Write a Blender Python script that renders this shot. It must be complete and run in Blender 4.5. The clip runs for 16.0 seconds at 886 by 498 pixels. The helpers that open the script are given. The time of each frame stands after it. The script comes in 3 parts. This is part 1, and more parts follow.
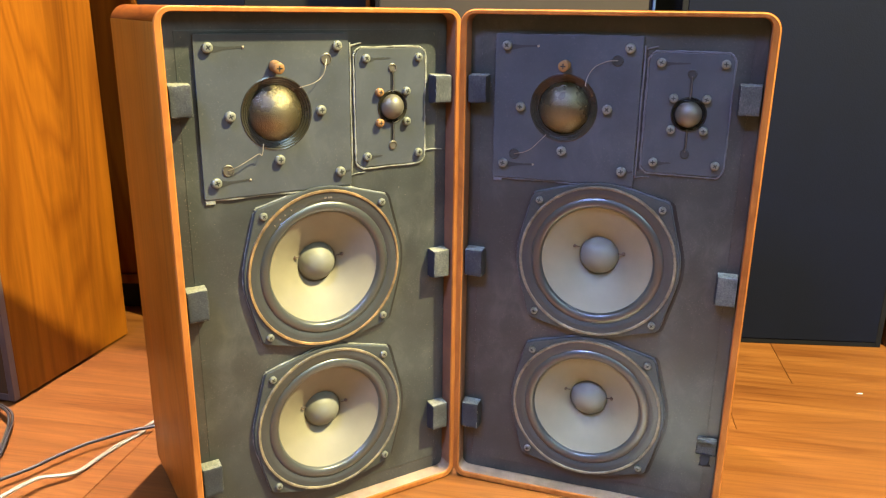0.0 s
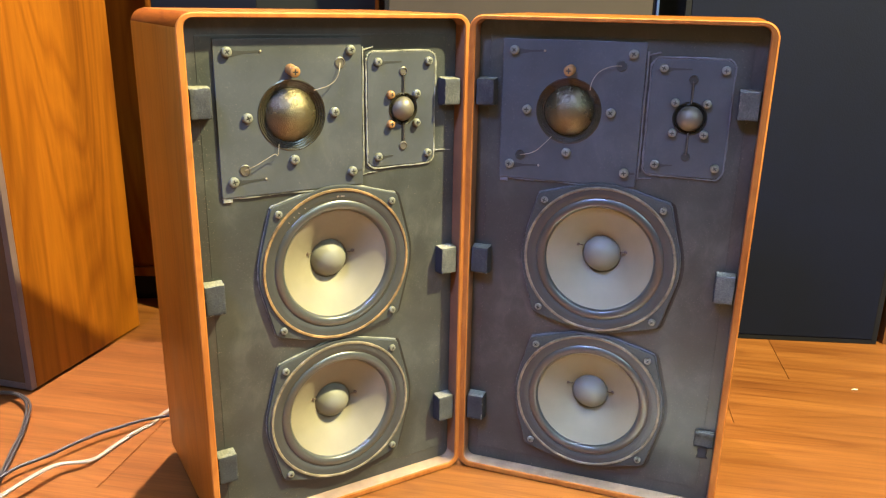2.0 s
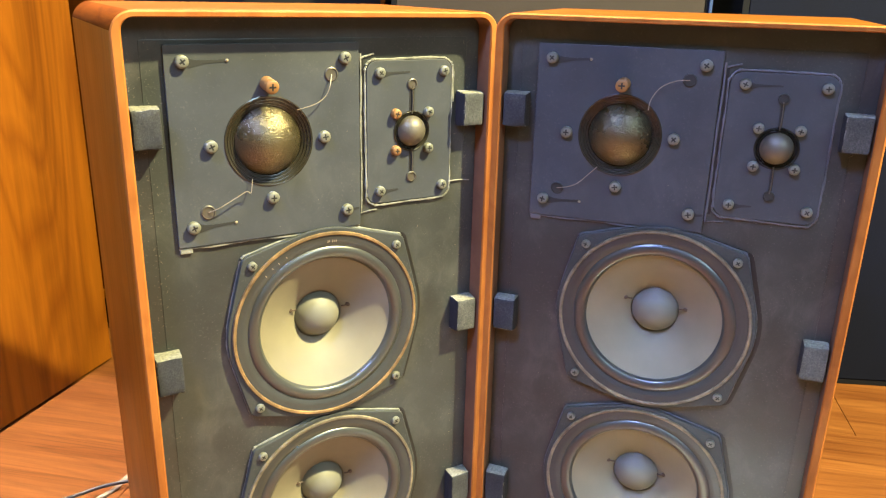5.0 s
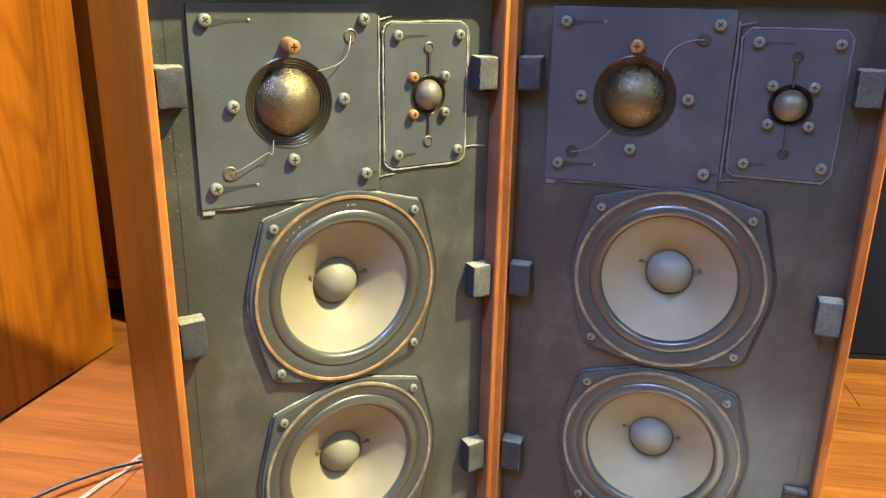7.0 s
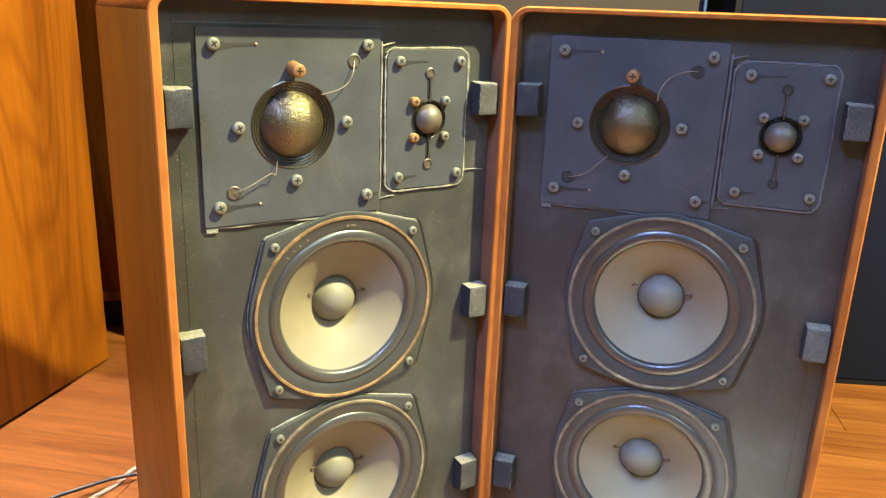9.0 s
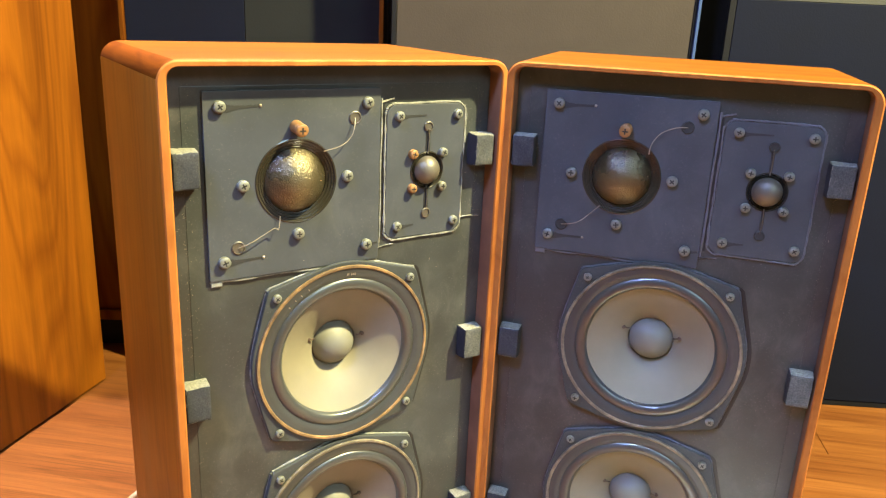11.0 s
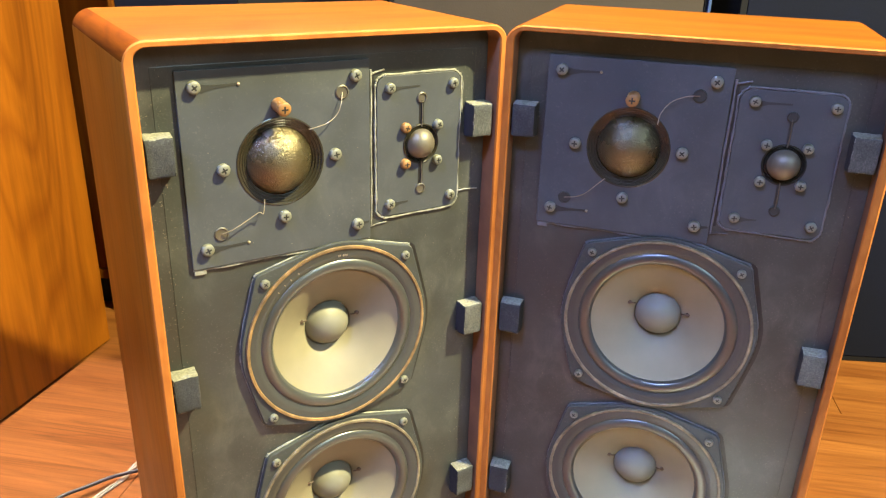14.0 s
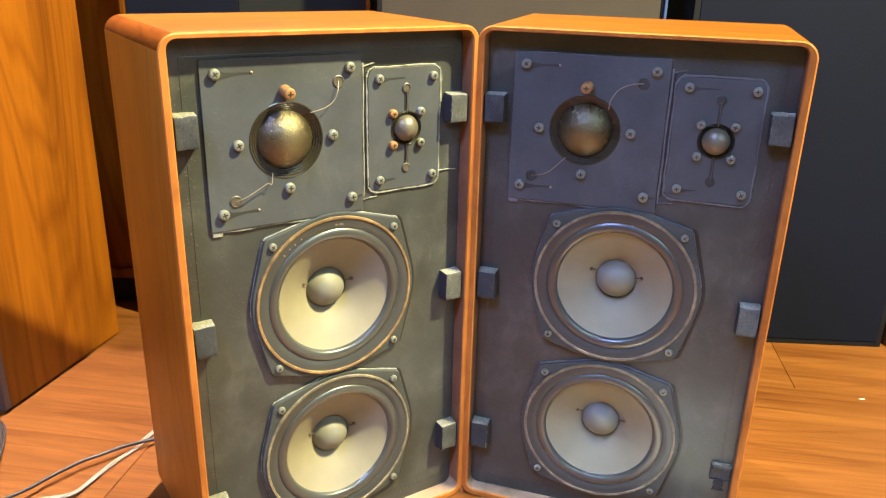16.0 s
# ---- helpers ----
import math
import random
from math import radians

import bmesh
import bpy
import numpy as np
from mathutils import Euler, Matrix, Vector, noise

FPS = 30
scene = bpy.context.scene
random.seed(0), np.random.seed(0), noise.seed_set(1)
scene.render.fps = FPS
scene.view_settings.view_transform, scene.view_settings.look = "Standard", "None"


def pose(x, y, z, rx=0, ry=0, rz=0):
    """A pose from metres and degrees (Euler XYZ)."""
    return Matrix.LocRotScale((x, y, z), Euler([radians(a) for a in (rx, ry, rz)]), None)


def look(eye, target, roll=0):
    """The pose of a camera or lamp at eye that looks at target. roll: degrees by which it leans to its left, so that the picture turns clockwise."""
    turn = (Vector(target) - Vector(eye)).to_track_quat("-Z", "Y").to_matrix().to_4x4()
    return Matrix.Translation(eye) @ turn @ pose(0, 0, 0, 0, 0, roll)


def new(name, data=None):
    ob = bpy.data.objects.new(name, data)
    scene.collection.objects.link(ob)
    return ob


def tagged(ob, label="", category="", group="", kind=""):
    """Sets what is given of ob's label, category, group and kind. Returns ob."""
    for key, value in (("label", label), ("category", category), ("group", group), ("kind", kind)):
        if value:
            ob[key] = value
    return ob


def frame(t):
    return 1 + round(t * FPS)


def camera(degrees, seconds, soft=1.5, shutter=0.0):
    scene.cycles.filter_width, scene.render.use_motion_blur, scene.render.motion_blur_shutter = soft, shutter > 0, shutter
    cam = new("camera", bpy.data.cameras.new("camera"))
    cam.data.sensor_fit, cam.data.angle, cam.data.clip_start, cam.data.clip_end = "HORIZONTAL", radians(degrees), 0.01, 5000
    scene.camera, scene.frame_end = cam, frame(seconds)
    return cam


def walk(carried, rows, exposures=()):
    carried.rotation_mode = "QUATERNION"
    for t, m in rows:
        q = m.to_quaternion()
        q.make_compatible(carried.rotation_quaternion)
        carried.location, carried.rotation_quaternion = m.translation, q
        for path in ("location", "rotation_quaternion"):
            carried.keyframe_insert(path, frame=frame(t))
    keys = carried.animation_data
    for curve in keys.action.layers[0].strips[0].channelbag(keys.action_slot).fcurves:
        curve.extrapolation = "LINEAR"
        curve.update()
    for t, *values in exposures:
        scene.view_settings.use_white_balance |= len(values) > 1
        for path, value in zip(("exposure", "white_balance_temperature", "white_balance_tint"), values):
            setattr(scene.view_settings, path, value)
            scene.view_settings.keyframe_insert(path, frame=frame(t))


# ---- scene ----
EXPOSURES = [(0.0, 0.0), (16.0, 0.0)]
cam = camera(59.02, 16.0, 1.2)
# seconds, place, yaw, pitch, roll
ROWS = [
    (0, 0.0181, 0.0442, 0.6489, 0.481, -17.100, -0.644),
    (0.5, 0.0210, 0.0234, 0.6551, 1.055, -17.502, -0.423),
    (1, 0.0175, 0.0068, 0.6620, 0.882, -17.682, -0.549),
    (1.5, 0.0146, 0.0091, 0.6618, 0.864, -17.730, -0.854),
    (2, 0.0105, 0.0141, 0.6645, 0.739, -17.635, -1.014),
    (2.5, 0.0102, 0.0055, 0.6597, 1.203, -17.476, -1.824),
    (3, -0.0133, -0.0025, 0.6706, 2.208, -17.048, -2.575),
    (3.5, -0.0169, -0.0092, 0.6956, 1.788, -16.738, -2.474),
    (4, 0.0045, 0.0547, 0.6875, 2.191, -17.571, -3.154),
    (4.5, 0.0154, 0.1953, 0.6658, 2.847, -18.420, -2.575),
    (4.7, 0.0089, 0.2262, 0.6743, 2.260, -18.488, -1.933),
    (6.8, -0.0292, 0.2094, 0.6262, -0.100, -18.867, -0.762),
    (7, -0.0354, 0.2082, 0.6314, 0.114, -18.124, -0.898),
    (7.5, -0.0391, 0.2096, 0.6335, 0.437, -17.185, -0.945),
    (8, -0.0375, 0.2052, 0.6369, 0.342, -16.803, -1.110),
    (8.5, -0.0393, 0.2021, 0.6389, 0.080, -16.750, -1.657),
    (8.7, -0.0401, 0.1993, 0.6391, 0.056, -16.868, -1.871),
    (10.8, -0.0516, 0.1762, 0.6945, -1.250, -17.071, -2.965),
    (11, -0.0524, 0.1897, 0.7044, -0.808, -17.545, -2.610),
    (11.5, -0.0475, 0.2235, 0.7296, 0.219, -19.185, -2.822),
    (12, -0.0350, 0.2764, 0.7436, 0.185, -20.431, -3.117),
    (12.5, -0.0285, 0.3057, 0.7264, -0.291, -21.525, -2.360),
    (13, -0.0264, 0.3326, 0.7195, -0.003, -22.484, -1.736),
    (13.5, -0.0284, 0.3131, 0.7176, 0.103, -23.102, -1.590),
    (14, -0.0331, 0.2432, 0.7391, 0.082, -22.704, -1.695),
    (14.5, -0.0317, 0.1956, 0.7432, -0.094, -22.067, -1.492),
    (15, -0.0271, 0.1619, 0.7428, -0.213, -21.678, -1.283),
    (15.5, -0.0225, 0.1266, 0.7359, -0.306, -20.997, -1.242),
    (16, -0.0260, 0.1055, 0.7196, -0.887, -20.411, -1.394),
]
walk(cam, [(t, pose(x, y, z, 90 + pitch, roll, yaw)) for t, x, y, z, yaw, pitch, roll in ROWS], EXPOSURES)

# ---- light: warm ceiling spot from the side, added cool fill lamps, dim room ----
world = bpy.data.worlds.new("room_air")
world.use_nodes = True
world.node_tree.nodes["Background"].inputs[0].default_value = (0.8, 0.85, 1.0, 1)
world.node_tree.nodes["Background"].inputs[1].default_value = 0.09


def area_lamp(name, eye, target, size, watts, colour, spread=180):
    data = bpy.data.lights.new(name, "AREA")
    data.shape, data.size, data.energy, data.color, data.spread = "DISK", size, watts, colour, radians(spread)
    ob = new(name, data)
    ob.matrix_world = look(eye, target)
    return ob


WARM, COOL = (1.0, 0.905, 0.46), (0.3, 0.43, 1.0)
area_lamp("ceiling_spot", (1.2, 0.655, 2.31), (-0.1, 1.0, 0.35), 0.08, 280, WARM)
area_lamp("back_downlight", (-0.27, 1.86, 3.0), (-0.66, 0.95, 0.0), 0.1, 35, (1.0, 0.83, 0.7), 50)
# unseen soft cool fill, added to lift the shaded fronts
area_lamp("ceiling_panel", (1.5, -1.1, 2.3), (0.0, 0.95, 0.3), 0.9, 46, (0.58, 0.86, 1.0))
# unseen narrow fill on the floor ahead, added for bounce on the lower boards
area_lamp("front_downlight", (0.24, 0.08, 2.9), (0.21, 0.45, 0.0), 0.14, 9.5, (0.8, 0.95, 1.0), 26)
area_lamp("blue_lamp", (-0.8, -0.3, 2.4), (0.12, 0.93, 0.3), 0.5, 12.8, COOL, 64)


# ---- materials ----
def nodes_of(name):
    m = bpy.data.materials.new(name)
    m.use_nodes = True
    t = m.node_tree
    return m, t, t.nodes["Principled BSDF"]


def link(t, a, b):
    t.links.new(a, b)


def coords(t, scale=(1, 1, 1), turn=0.0, random_shift=False):
    c = t.nodes.new("ShaderNodeTexCoord")
    mp = t.nodes.new("ShaderNodeMapping")
    mp.inputs["Scale"].default_value = scale
    mp.inputs["Rotation"].default_value = (0, 0, turn)
    src = c.outputs["Object"]
    if random_shift:
        info = t.nodes.new("ShaderNodeObjectInfo")
        mul = t.nodes.new("ShaderNodeMath")
        mul.operation = "MULTIPLY"
        mul.inputs[1].default_value = 37.0
        link(t, info.outputs["Random"], mul.inputs[0])
        add = t.nodes.new("ShaderNodeVectorMath")
        add.operation = "ADD"
        link(t, src, add.inputs[0])
        link(t, mul.outputs[0], add.inputs[1])
        src = add.outputs[0]
    link(t, src, mp.inputs["Vector"])
    return mp.outputs["Vector"]


def noise_tex(t, vec, scale, detail=4.0, rough=0.55, distort=0.0):
    n = t.nodes.new("ShaderNodeTexNoise")
    n.inputs["Scale"].default_value = scale
    n.inputs["Detail"].default_value = detail
    n.inputs["Roughness"].default_value = rough
    n.inputs["Distortion"].default_value = distort
    link(t, vec, n.inputs["Vector"])
    return n.outputs["Fac"]


def ramp(t, fac, stops):
    r = t.nodes.new("ShaderNodeValToRGB")
    el = r.color_ramp.elements
    while len(el) < len(stops):
        el.new(0.5)
    for e, (p, c) in zip(el, stops):
        e.position = p
        e.color = (*c, 1) if len(c) == 3 else c
    link(t, fac, r.inputs["Fac"])
    return r.outputs["Color"]


def mix(t, fac, a, b, mode="MIX"):
    m = t.nodes.new("ShaderNodeMix")
    m.data_type, m.blend_type = "RGBA", mode
    if isinstance(fac, float):
        m.inputs[0].default_value = fac
    else:
        link(t, fac, m.inputs[0])
    for k, v in ((6, a), (7, b)):
        if isinstance(v, tuple):
            m.inputs[k].default_value = (*v, 1)
        else:
            link(t, v, m.inputs[k])
    return m.outputs[2]


def bump(t, bsdf, height, strength, distance=0.001):
    b = t.nodes.new("ShaderNodeBump")
    b.inputs["Strength"].default_value = strength
    b.inputs["Distance"].default_value = distance
    link(t, height, b.inputs["Height"])
    link(t, b.outputs["Normal"], bsdf.inputs["Normal"])


def contour(t, vec, lines, width, dark):
    """Cathedral figure: thin dark lines that follow the levels of a slow noise."""
    n = noise_tex(t, vec, 1.0, 2, 0.45, 0.4)
    mul = t.nodes.new("ShaderNodeMath")
    mul.operation = "MULTIPLY"
    mul.inputs[1].default_value = lines
    link(t, n, mul.inputs[0])
    fold = t.nodes.new("ShaderNodeMath")
    fold.operation = "PINGPONG"
    fold.inputs[1].default_value = 0.5
    link(t, mul.outputs[0], fold.inputs[0])
    return ramp(t, fold.outputs[0], [(0.0, dark), (width, (1, 1, 1)), (0.5, (0.93, 0.91, 0.9))])


def wood(name, light, mid, dark, scale, turn=0.0, rough=0.38, shift=True, streak=1.0, spec=0.5, figured=0.7):
    """Veneer with long grain: scale is small along the grain."""
    m, t, b = nodes_of(name)
    v = coords(t, scale, turn, shift)
    big = noise_tex(t, v, 1.0, 5, 0.6, 0.35)
    fine = noise_tex(t, v, 7.0, 4, 0.65)
    c = ramp(t, big, [(0.28, dark), (0.47, mid), (0.62, light), (0.8, mid)])
    f = ramp(t, fine, [(0.35, (0.62, 0.6, 0.58)), (0.62, (1, 1, 1))])
    c = mix(t, 0.55 * streak, c, f, "MULTIPLY")
    figure = contour(t, coords(t, tuple(x * 0.2 if x > 5 else x * 0.55 for x in scale), turn, shift), 22.0, 0.28, (0.68, 0.6, 0.55))
    link(t, mix(t, figured, c, figure, "MULTIPLY"), b.inputs["Base Color"])
    b.inputs["Specular IOR Level"].default_value = spec
    wear = noise_tex(t, coords(t, (9, 9, 9)), 1.0, 3)
    r = t.nodes.new("ShaderNodeMapRange")
    r.inputs[3].default_value, r.inputs[4].default_value = rough - 0.07, rough + 0.1
    link(t, wear, r.inputs[0])
    link(t, r.outputs[0], b.inputs["Roughness"])
    bump(t, b, fine, 0.12, 0.0005)
    return m


def paint(name, base, vary=0.3, rough=0.6, metal=0.0, grain=900.0, bumpy=0.15, deep=0.0004, dust=0.0, dust_colour=(0.42, 0.4, 0.34), coat=0.0, spec=0.5, mottle=0.0, specks=0.0):
    """Painted or moulded surface: two scales of tone, fine tooth, specks of dust."""
    m, t, b = nodes_of(name)
    v = coords(t)
    cloud = noise_tex(t, v, 14.0, 5, 0.6)
    lo = tuple(x * (1 - vary) for x in base)
    hi = tuple(x * (1 + vary) for x in base)
    c = ramp(t, cloud, [(0.3, lo), (0.7, hi)])
    tooth = noise_tex(t, v, grain, 2, 0.5)
    if dust:
        haze = noise_tex(t, coords(t, (40, 40, 26)), 1.0, 7, 0.75, 0.8)
        patch = noise_tex(t, v, 7.0, 3, 0.6)
        both = t.nodes.new("ShaderNodeMath")
        both.operation = "MULTIPLY"
        link(t, haze, both.inputs[0])
        link(t, patch, both.inputs[1])
        k = ramp(t, both.outputs[0], [(0.24, (0, 0, 0)), (0.52, (0.22 * min(dust, 1.0),) * 3)])
        c = mix(t, k, c, dust_colour)
    if mottle:
        weave = noise_tex(t, v, mottle, 3, 0.7)
        c = mix(t, 1.0, c, ramp(t, weave, [(0.3, (0.6, 0.6, 0.6)), (0.52, (1.0, 1.0, 1.0)), (0.7, (1.55, 1.5, 1.4))]), "MULTIPLY")
    if specks:
        fine = noise_tex(t, v, 420.0, 2, 0.6)
        where = noise_tex(t, v, 18.0, 4, 0.7)
        amount = t.nodes.new("ShaderNodeMath")
        amount.operation = "MULTIPLY"
        link(t, ramp(t, fine, [(0.6, (0, 0, 0)), (0.7, (1, 1, 1))]), amount.inputs[0])
        link(t, ramp(t, where, [(0.42, (0.06 * specks,) * 3), (0.66, (0.7 * specks,) * 3)]), amount.inputs[1])
        c = mix(t, amount.outputs[0], c, dust_colour)
        scuff = noise_tex(t, coords(t, (60, 60, 420), 0.4), 1.0, 3, 0.7, 1.5)
        k2 = ramp(t, scuff, [(0.62, (0, 0, 0)), (0.74, (0.16 * specks,) * 3)])
        c = mix(t, k2, c, dust_colour)
    link(t, c, b.inputs["Base Color"])
    b.inputs["Metallic"].default_value = metal
    b.inputs["Coat Weight"].default_value = coat
    b.inputs["Specular IOR Level"].default_value = spec
    r = t.nodes.new("ShaderNodeMapRange")
    r.inputs[3].default_value, r.inputs[4].default_value = rough - 0.08, rough + 0.1
    link(t, cloud, r.inputs[0])
    link(t, r.outputs[0], b.inputs["Roughness"])
    bump(t, b, tooth, bumpy, deep)
    return m


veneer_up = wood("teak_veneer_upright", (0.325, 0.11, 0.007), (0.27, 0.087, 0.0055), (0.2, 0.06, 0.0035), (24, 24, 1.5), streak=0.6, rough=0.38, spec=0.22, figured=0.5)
# top teak coloured darker than the sides to offset the strong lamps above
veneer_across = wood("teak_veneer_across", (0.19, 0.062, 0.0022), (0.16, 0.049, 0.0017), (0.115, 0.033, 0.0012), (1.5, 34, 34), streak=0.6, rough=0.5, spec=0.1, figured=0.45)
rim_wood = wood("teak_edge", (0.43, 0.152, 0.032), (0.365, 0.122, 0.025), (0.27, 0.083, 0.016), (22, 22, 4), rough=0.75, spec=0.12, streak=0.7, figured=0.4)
# redder corner wood, with some shade of the curve darkened into it
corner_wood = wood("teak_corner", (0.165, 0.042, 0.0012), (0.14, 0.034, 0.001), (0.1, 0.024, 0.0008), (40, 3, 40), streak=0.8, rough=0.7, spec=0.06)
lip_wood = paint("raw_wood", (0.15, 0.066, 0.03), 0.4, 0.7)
lip_dusty = paint("dusty_raw_wood", (0.22, 0.14, 0.085), 0.45, 0.85, grain=300, bumpy=0.6, dust=1.0)
cabinet_wood = wood("walnut_cabinet", (0.222, 0.071, 0.0044), (0.175, 0.054, 0.0032), (0.111, 0.032, 0.0019), (17, 17, 1.0), spec=0.16, streak=0.65, figured=0.8)
back_wood = wood("dark_walnut", (0.2, 0.08, 0.02), (0.15, 0.055, 0.013), (0.09, 0.03, 0.008), (24, 24, 1.3))
board_black = paint("baffle_black", (0.037, 0.041, 0.039), 0.25, 0.36, dust=0.5, bumpy=0.2, grain=500, specks=0.24, spec=0.46)
# board paint a step darker: the rim's shade put into the border colour
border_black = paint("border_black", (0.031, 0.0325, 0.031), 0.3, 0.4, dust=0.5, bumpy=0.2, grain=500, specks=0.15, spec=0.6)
plate_grey = paint("plate_grey", (0.054, 0.059, 0.065), 0.16, 0.5, dust=0.3, bumpy=0.12, specks=0.09, spec=0.28)
flange_black = paint("flange_black", (0.046, 0.05, 0.049), 0.2, 0.5, dust=0.15, specks=0.2, spec=0.25)
sealant = paint("grey_sealant", (0.21, 0.21, 0.185), 0.45, 0.4, grain=500, bumpy=0.9, deep=0.0007, mottle=90)
# darker copy of the sealant for the speaker that stands in shade
sealant_shaded = paint("overpainted_sealant", (0.1, 0.1, 0.112), 0.3, 0.6)
cork_orange = paint("orange_cork", (0.19, 0.112, 0.045), 0.4, 0.75, grain=700, mottle=60)
cork = paint("cork_ring", (0.16, 0.13, 0.085), 0.3, 0.7, grain=700, mottle=60)
rubber = paint("black_rubber", (0.036, 0.039, 0.038), 0.2, 0.3, bumpy=0.05, spec=1.0)
gasket_ring = paint("gasket_board", (0.038, 0.041, 0.041), 0.2, 0.36, spec=0.5)
paper = paint("cone_paper", (0.196, 0.172, 0.117), 0.12, 0.62, grain=1200, bumpy=0.12)
cap_paper = paint("cap_paper", (0.165, 0.158, 0.125), 0.08, 0.55)
eyelet = paint("eyelet", (0.07, 0.045, 0.033), 0.3, 0.5)
dome_lacquer = paint("lacquered_dome", (0.13, 0.105, 0.058), 0.6, 0.27, metal=0.7, grain=620, bumpy=1.0, deep=0.0009)
ring_gloss = paint("ring_gloss", (0.024, 0.021, 0.015), 0.2, 0.22, coat=0.3)
tweeter_dome = paint("tweeter_dome", (0.13, 0.112, 0.084), 0.35, 0.44, metal=0.4, grain=600, bumpy=0.6, deep=0.0004)
dust_grey = paint("dust_grey", (0.2, 0.18, 0.135), 0.4, 0.9)
slot_dark = paint("slot_dark", (0.024, 0.025, 0.024), 0.3, 0.6)
groove_black = paint("groove_black", (0.012, 0.012, 0.012), 0.2, 0.5)
screw_grey = paint("screw_grey", (0.125, 0.126, 0.1), 0.4, 0.46, grain=900, bumpy=0.8, spec=0.7)
screw_orange = paint("screw_orange", (0.24, 0.115, 0.034), 0.2, 0.55)
foam = paint("foam_black", (0.014, 0.0145, 0.018), 0.3, 0.85, grain=700, bumpy=0.8)
velcro = paint("hook_tape", (0.03, 0.032, 0.037), 0.45, 0.85, grain=1500, bumpy=1.0, deep=0.0006, dust=0.6, mottle=650)
# brighter, dustier copy of the hook tape for blocks that catch the light
velcro_lit = paint("worn_hook_tape", (0.06, 0.063, 0.06), 0.45, 0.85, grain=1500, bumpy=1.0, deep=0.0006, dust=1.0, mottle=650)
# pale bevels: frayed foam edges together with their highlights, as one colour
foam_edge = paint("worn_foam_edge", (0.15, 0.15, 0.13), 0.4, 0.9, grain=700, bumpy=0.8, mottle=500)
foam_top = paint("dusty_foam", (0.175, 0.17, 0.135), 0.3, 0.9, grain=500, bumpy=0.8, mottle=450)
solder = paint("tinned_wire", (0.26, 0.22, 0.165), 0.2, 0.4, metal=0.2)
terminal = paint("brass_terminal", (0.13, 0.115, 0.09), 0.3, 0.4, metal=0.5)
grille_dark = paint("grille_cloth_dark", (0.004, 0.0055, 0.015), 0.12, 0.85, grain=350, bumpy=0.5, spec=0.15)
# lighter cloth tone for the half of a grille that the warm lamp reaches
grille_lit = paint("grille_cloth_green", (0.015, 0.0165, 0.0165), 0.1, 0.85, grain=350, bumpy=0.5, spec=0.15)
grille_taupe = paint("grille_cloth_taupe", (0.054, 0.043, 0.036), 0.08, 0.85, grain=350, bumpy=0.5, spec=0.15)
plinth_black = paint("plinth_black", (0.009, 0.009, 0.011), 0.2, 0.7, spec=0.15)
plaster = paint("plaster", (0.3, 0.29, 0.28), 0.08, 0.8, grain=200)
tray_white = paint("white_plastic", (0.68, 0.67, 0.63), 0.08, 0.45)
cable_white = paint("cable_white", (0.27, 0.23, 0.17), 0.1, 0.45)
cable_black = paint("cable_black", (0.014, 0.013, 0.018), 0.2, 0.5)
cable_grey = paint("cable_grey", (0.035, 0.03, 0.031), 0.2, 0.45)
flake_white = paint("paper_scrap", (0.75, 0.7, 0.6), 0.1, 0.7)
frame_mauve = paint("mauve_frame", (0.085, 0.055, 0.05), 0.15, 0.6)
grille_brown = paint("grille_cloth_brown", (0.075, 0.04, 0.02), 0.15, 0.85, grain=350, bumpy=0.5, spec=0.15)
night_wall = paint("dark_wall", (0.02, 0.02, 0.034), 0.1, 0.8)
# blue reflection of the glossy strip put into its base colour
strip_blue_sheen = paint("blue_edge", (0.05, 0.085, 0.2), 0.05, 0.25)
trim_grey = paint("trim_grey", (0.045, 0.045, 0.038), 0.1, 0.6)
FLOOR_TURN = radians(-9.6)


def floor_wood():
    m, t, b = nodes_of("laminate_planks")
    v = coords(t, (2.4, 105, 105), 0.0, True)
    big = noise_tex(t, v, 1.0, 5, 0.62, 0.6)
    fine = noise_tex(t, v, 6.0, 4, 0.65)
    c = ramp(t, big, [(0.22, (0.138, 0.046, 0.0105)), (0.42, (0.184, 0.065, 0.0148)), (0.58, (0.215, 0.081, 0.02)), (0.8, (0.163, 0.054, 0.013))])
    f = ramp(t, fine, [(0.33, (0.65, 0.6, 0.58)), (0.6, (1, 1, 1))])
    c = mix(t, 0.5, c, f, "MULTIPLY")
    pores = ramp(t, noise_tex(t, coords(t, (5, 260, 260), 0.0, True), 1.0, 3, 0.6), [(0.3, (0.45, 0.4, 0.36)), (0.44, (1, 1, 1))])
    lines = ramp(t, noise_tex(t, coords(t, (0.6, 30, 30), 0.0, True), 1.0, 3, 0.5, 0.7), [(0.46, (1, 1, 1)), (0.5, (0.42, 0.34, 0.3)), (0.54, (1, 1, 1))])
    c = mix(t, 0.3, mix(t, 0.45, c, pores, "MULTIPLY"), lines, "MULTIPLY")
    blotch = ramp(t, noise_tex(t, coords(t, (1.0, 15, 15), 0.0, True), 1.0, 4, 0.6, 0.5), [(0.32, (0.66, 0.58, 0.55)), (0.55, (1, 1, 1)), (0.72, (1.12, 1.12, 1.1))])
    c = mix(t, 0.85, c, blotch, "MULTIPLY")
    c = mix(t, 0.4, c, contour(t, coords(t, (0.7, 8, 8), 0.0, True), 16.0, 0.2, (0.5, 0.4, 0.34)), "MULTIPLY")
    link(t, c, b.inputs["Base Color"])
    b.inputs["Roughness"].default_value = 0.3
    bump(t, b, fine, 0.08, 0.0004)
    return m


laminate = floor_wood()


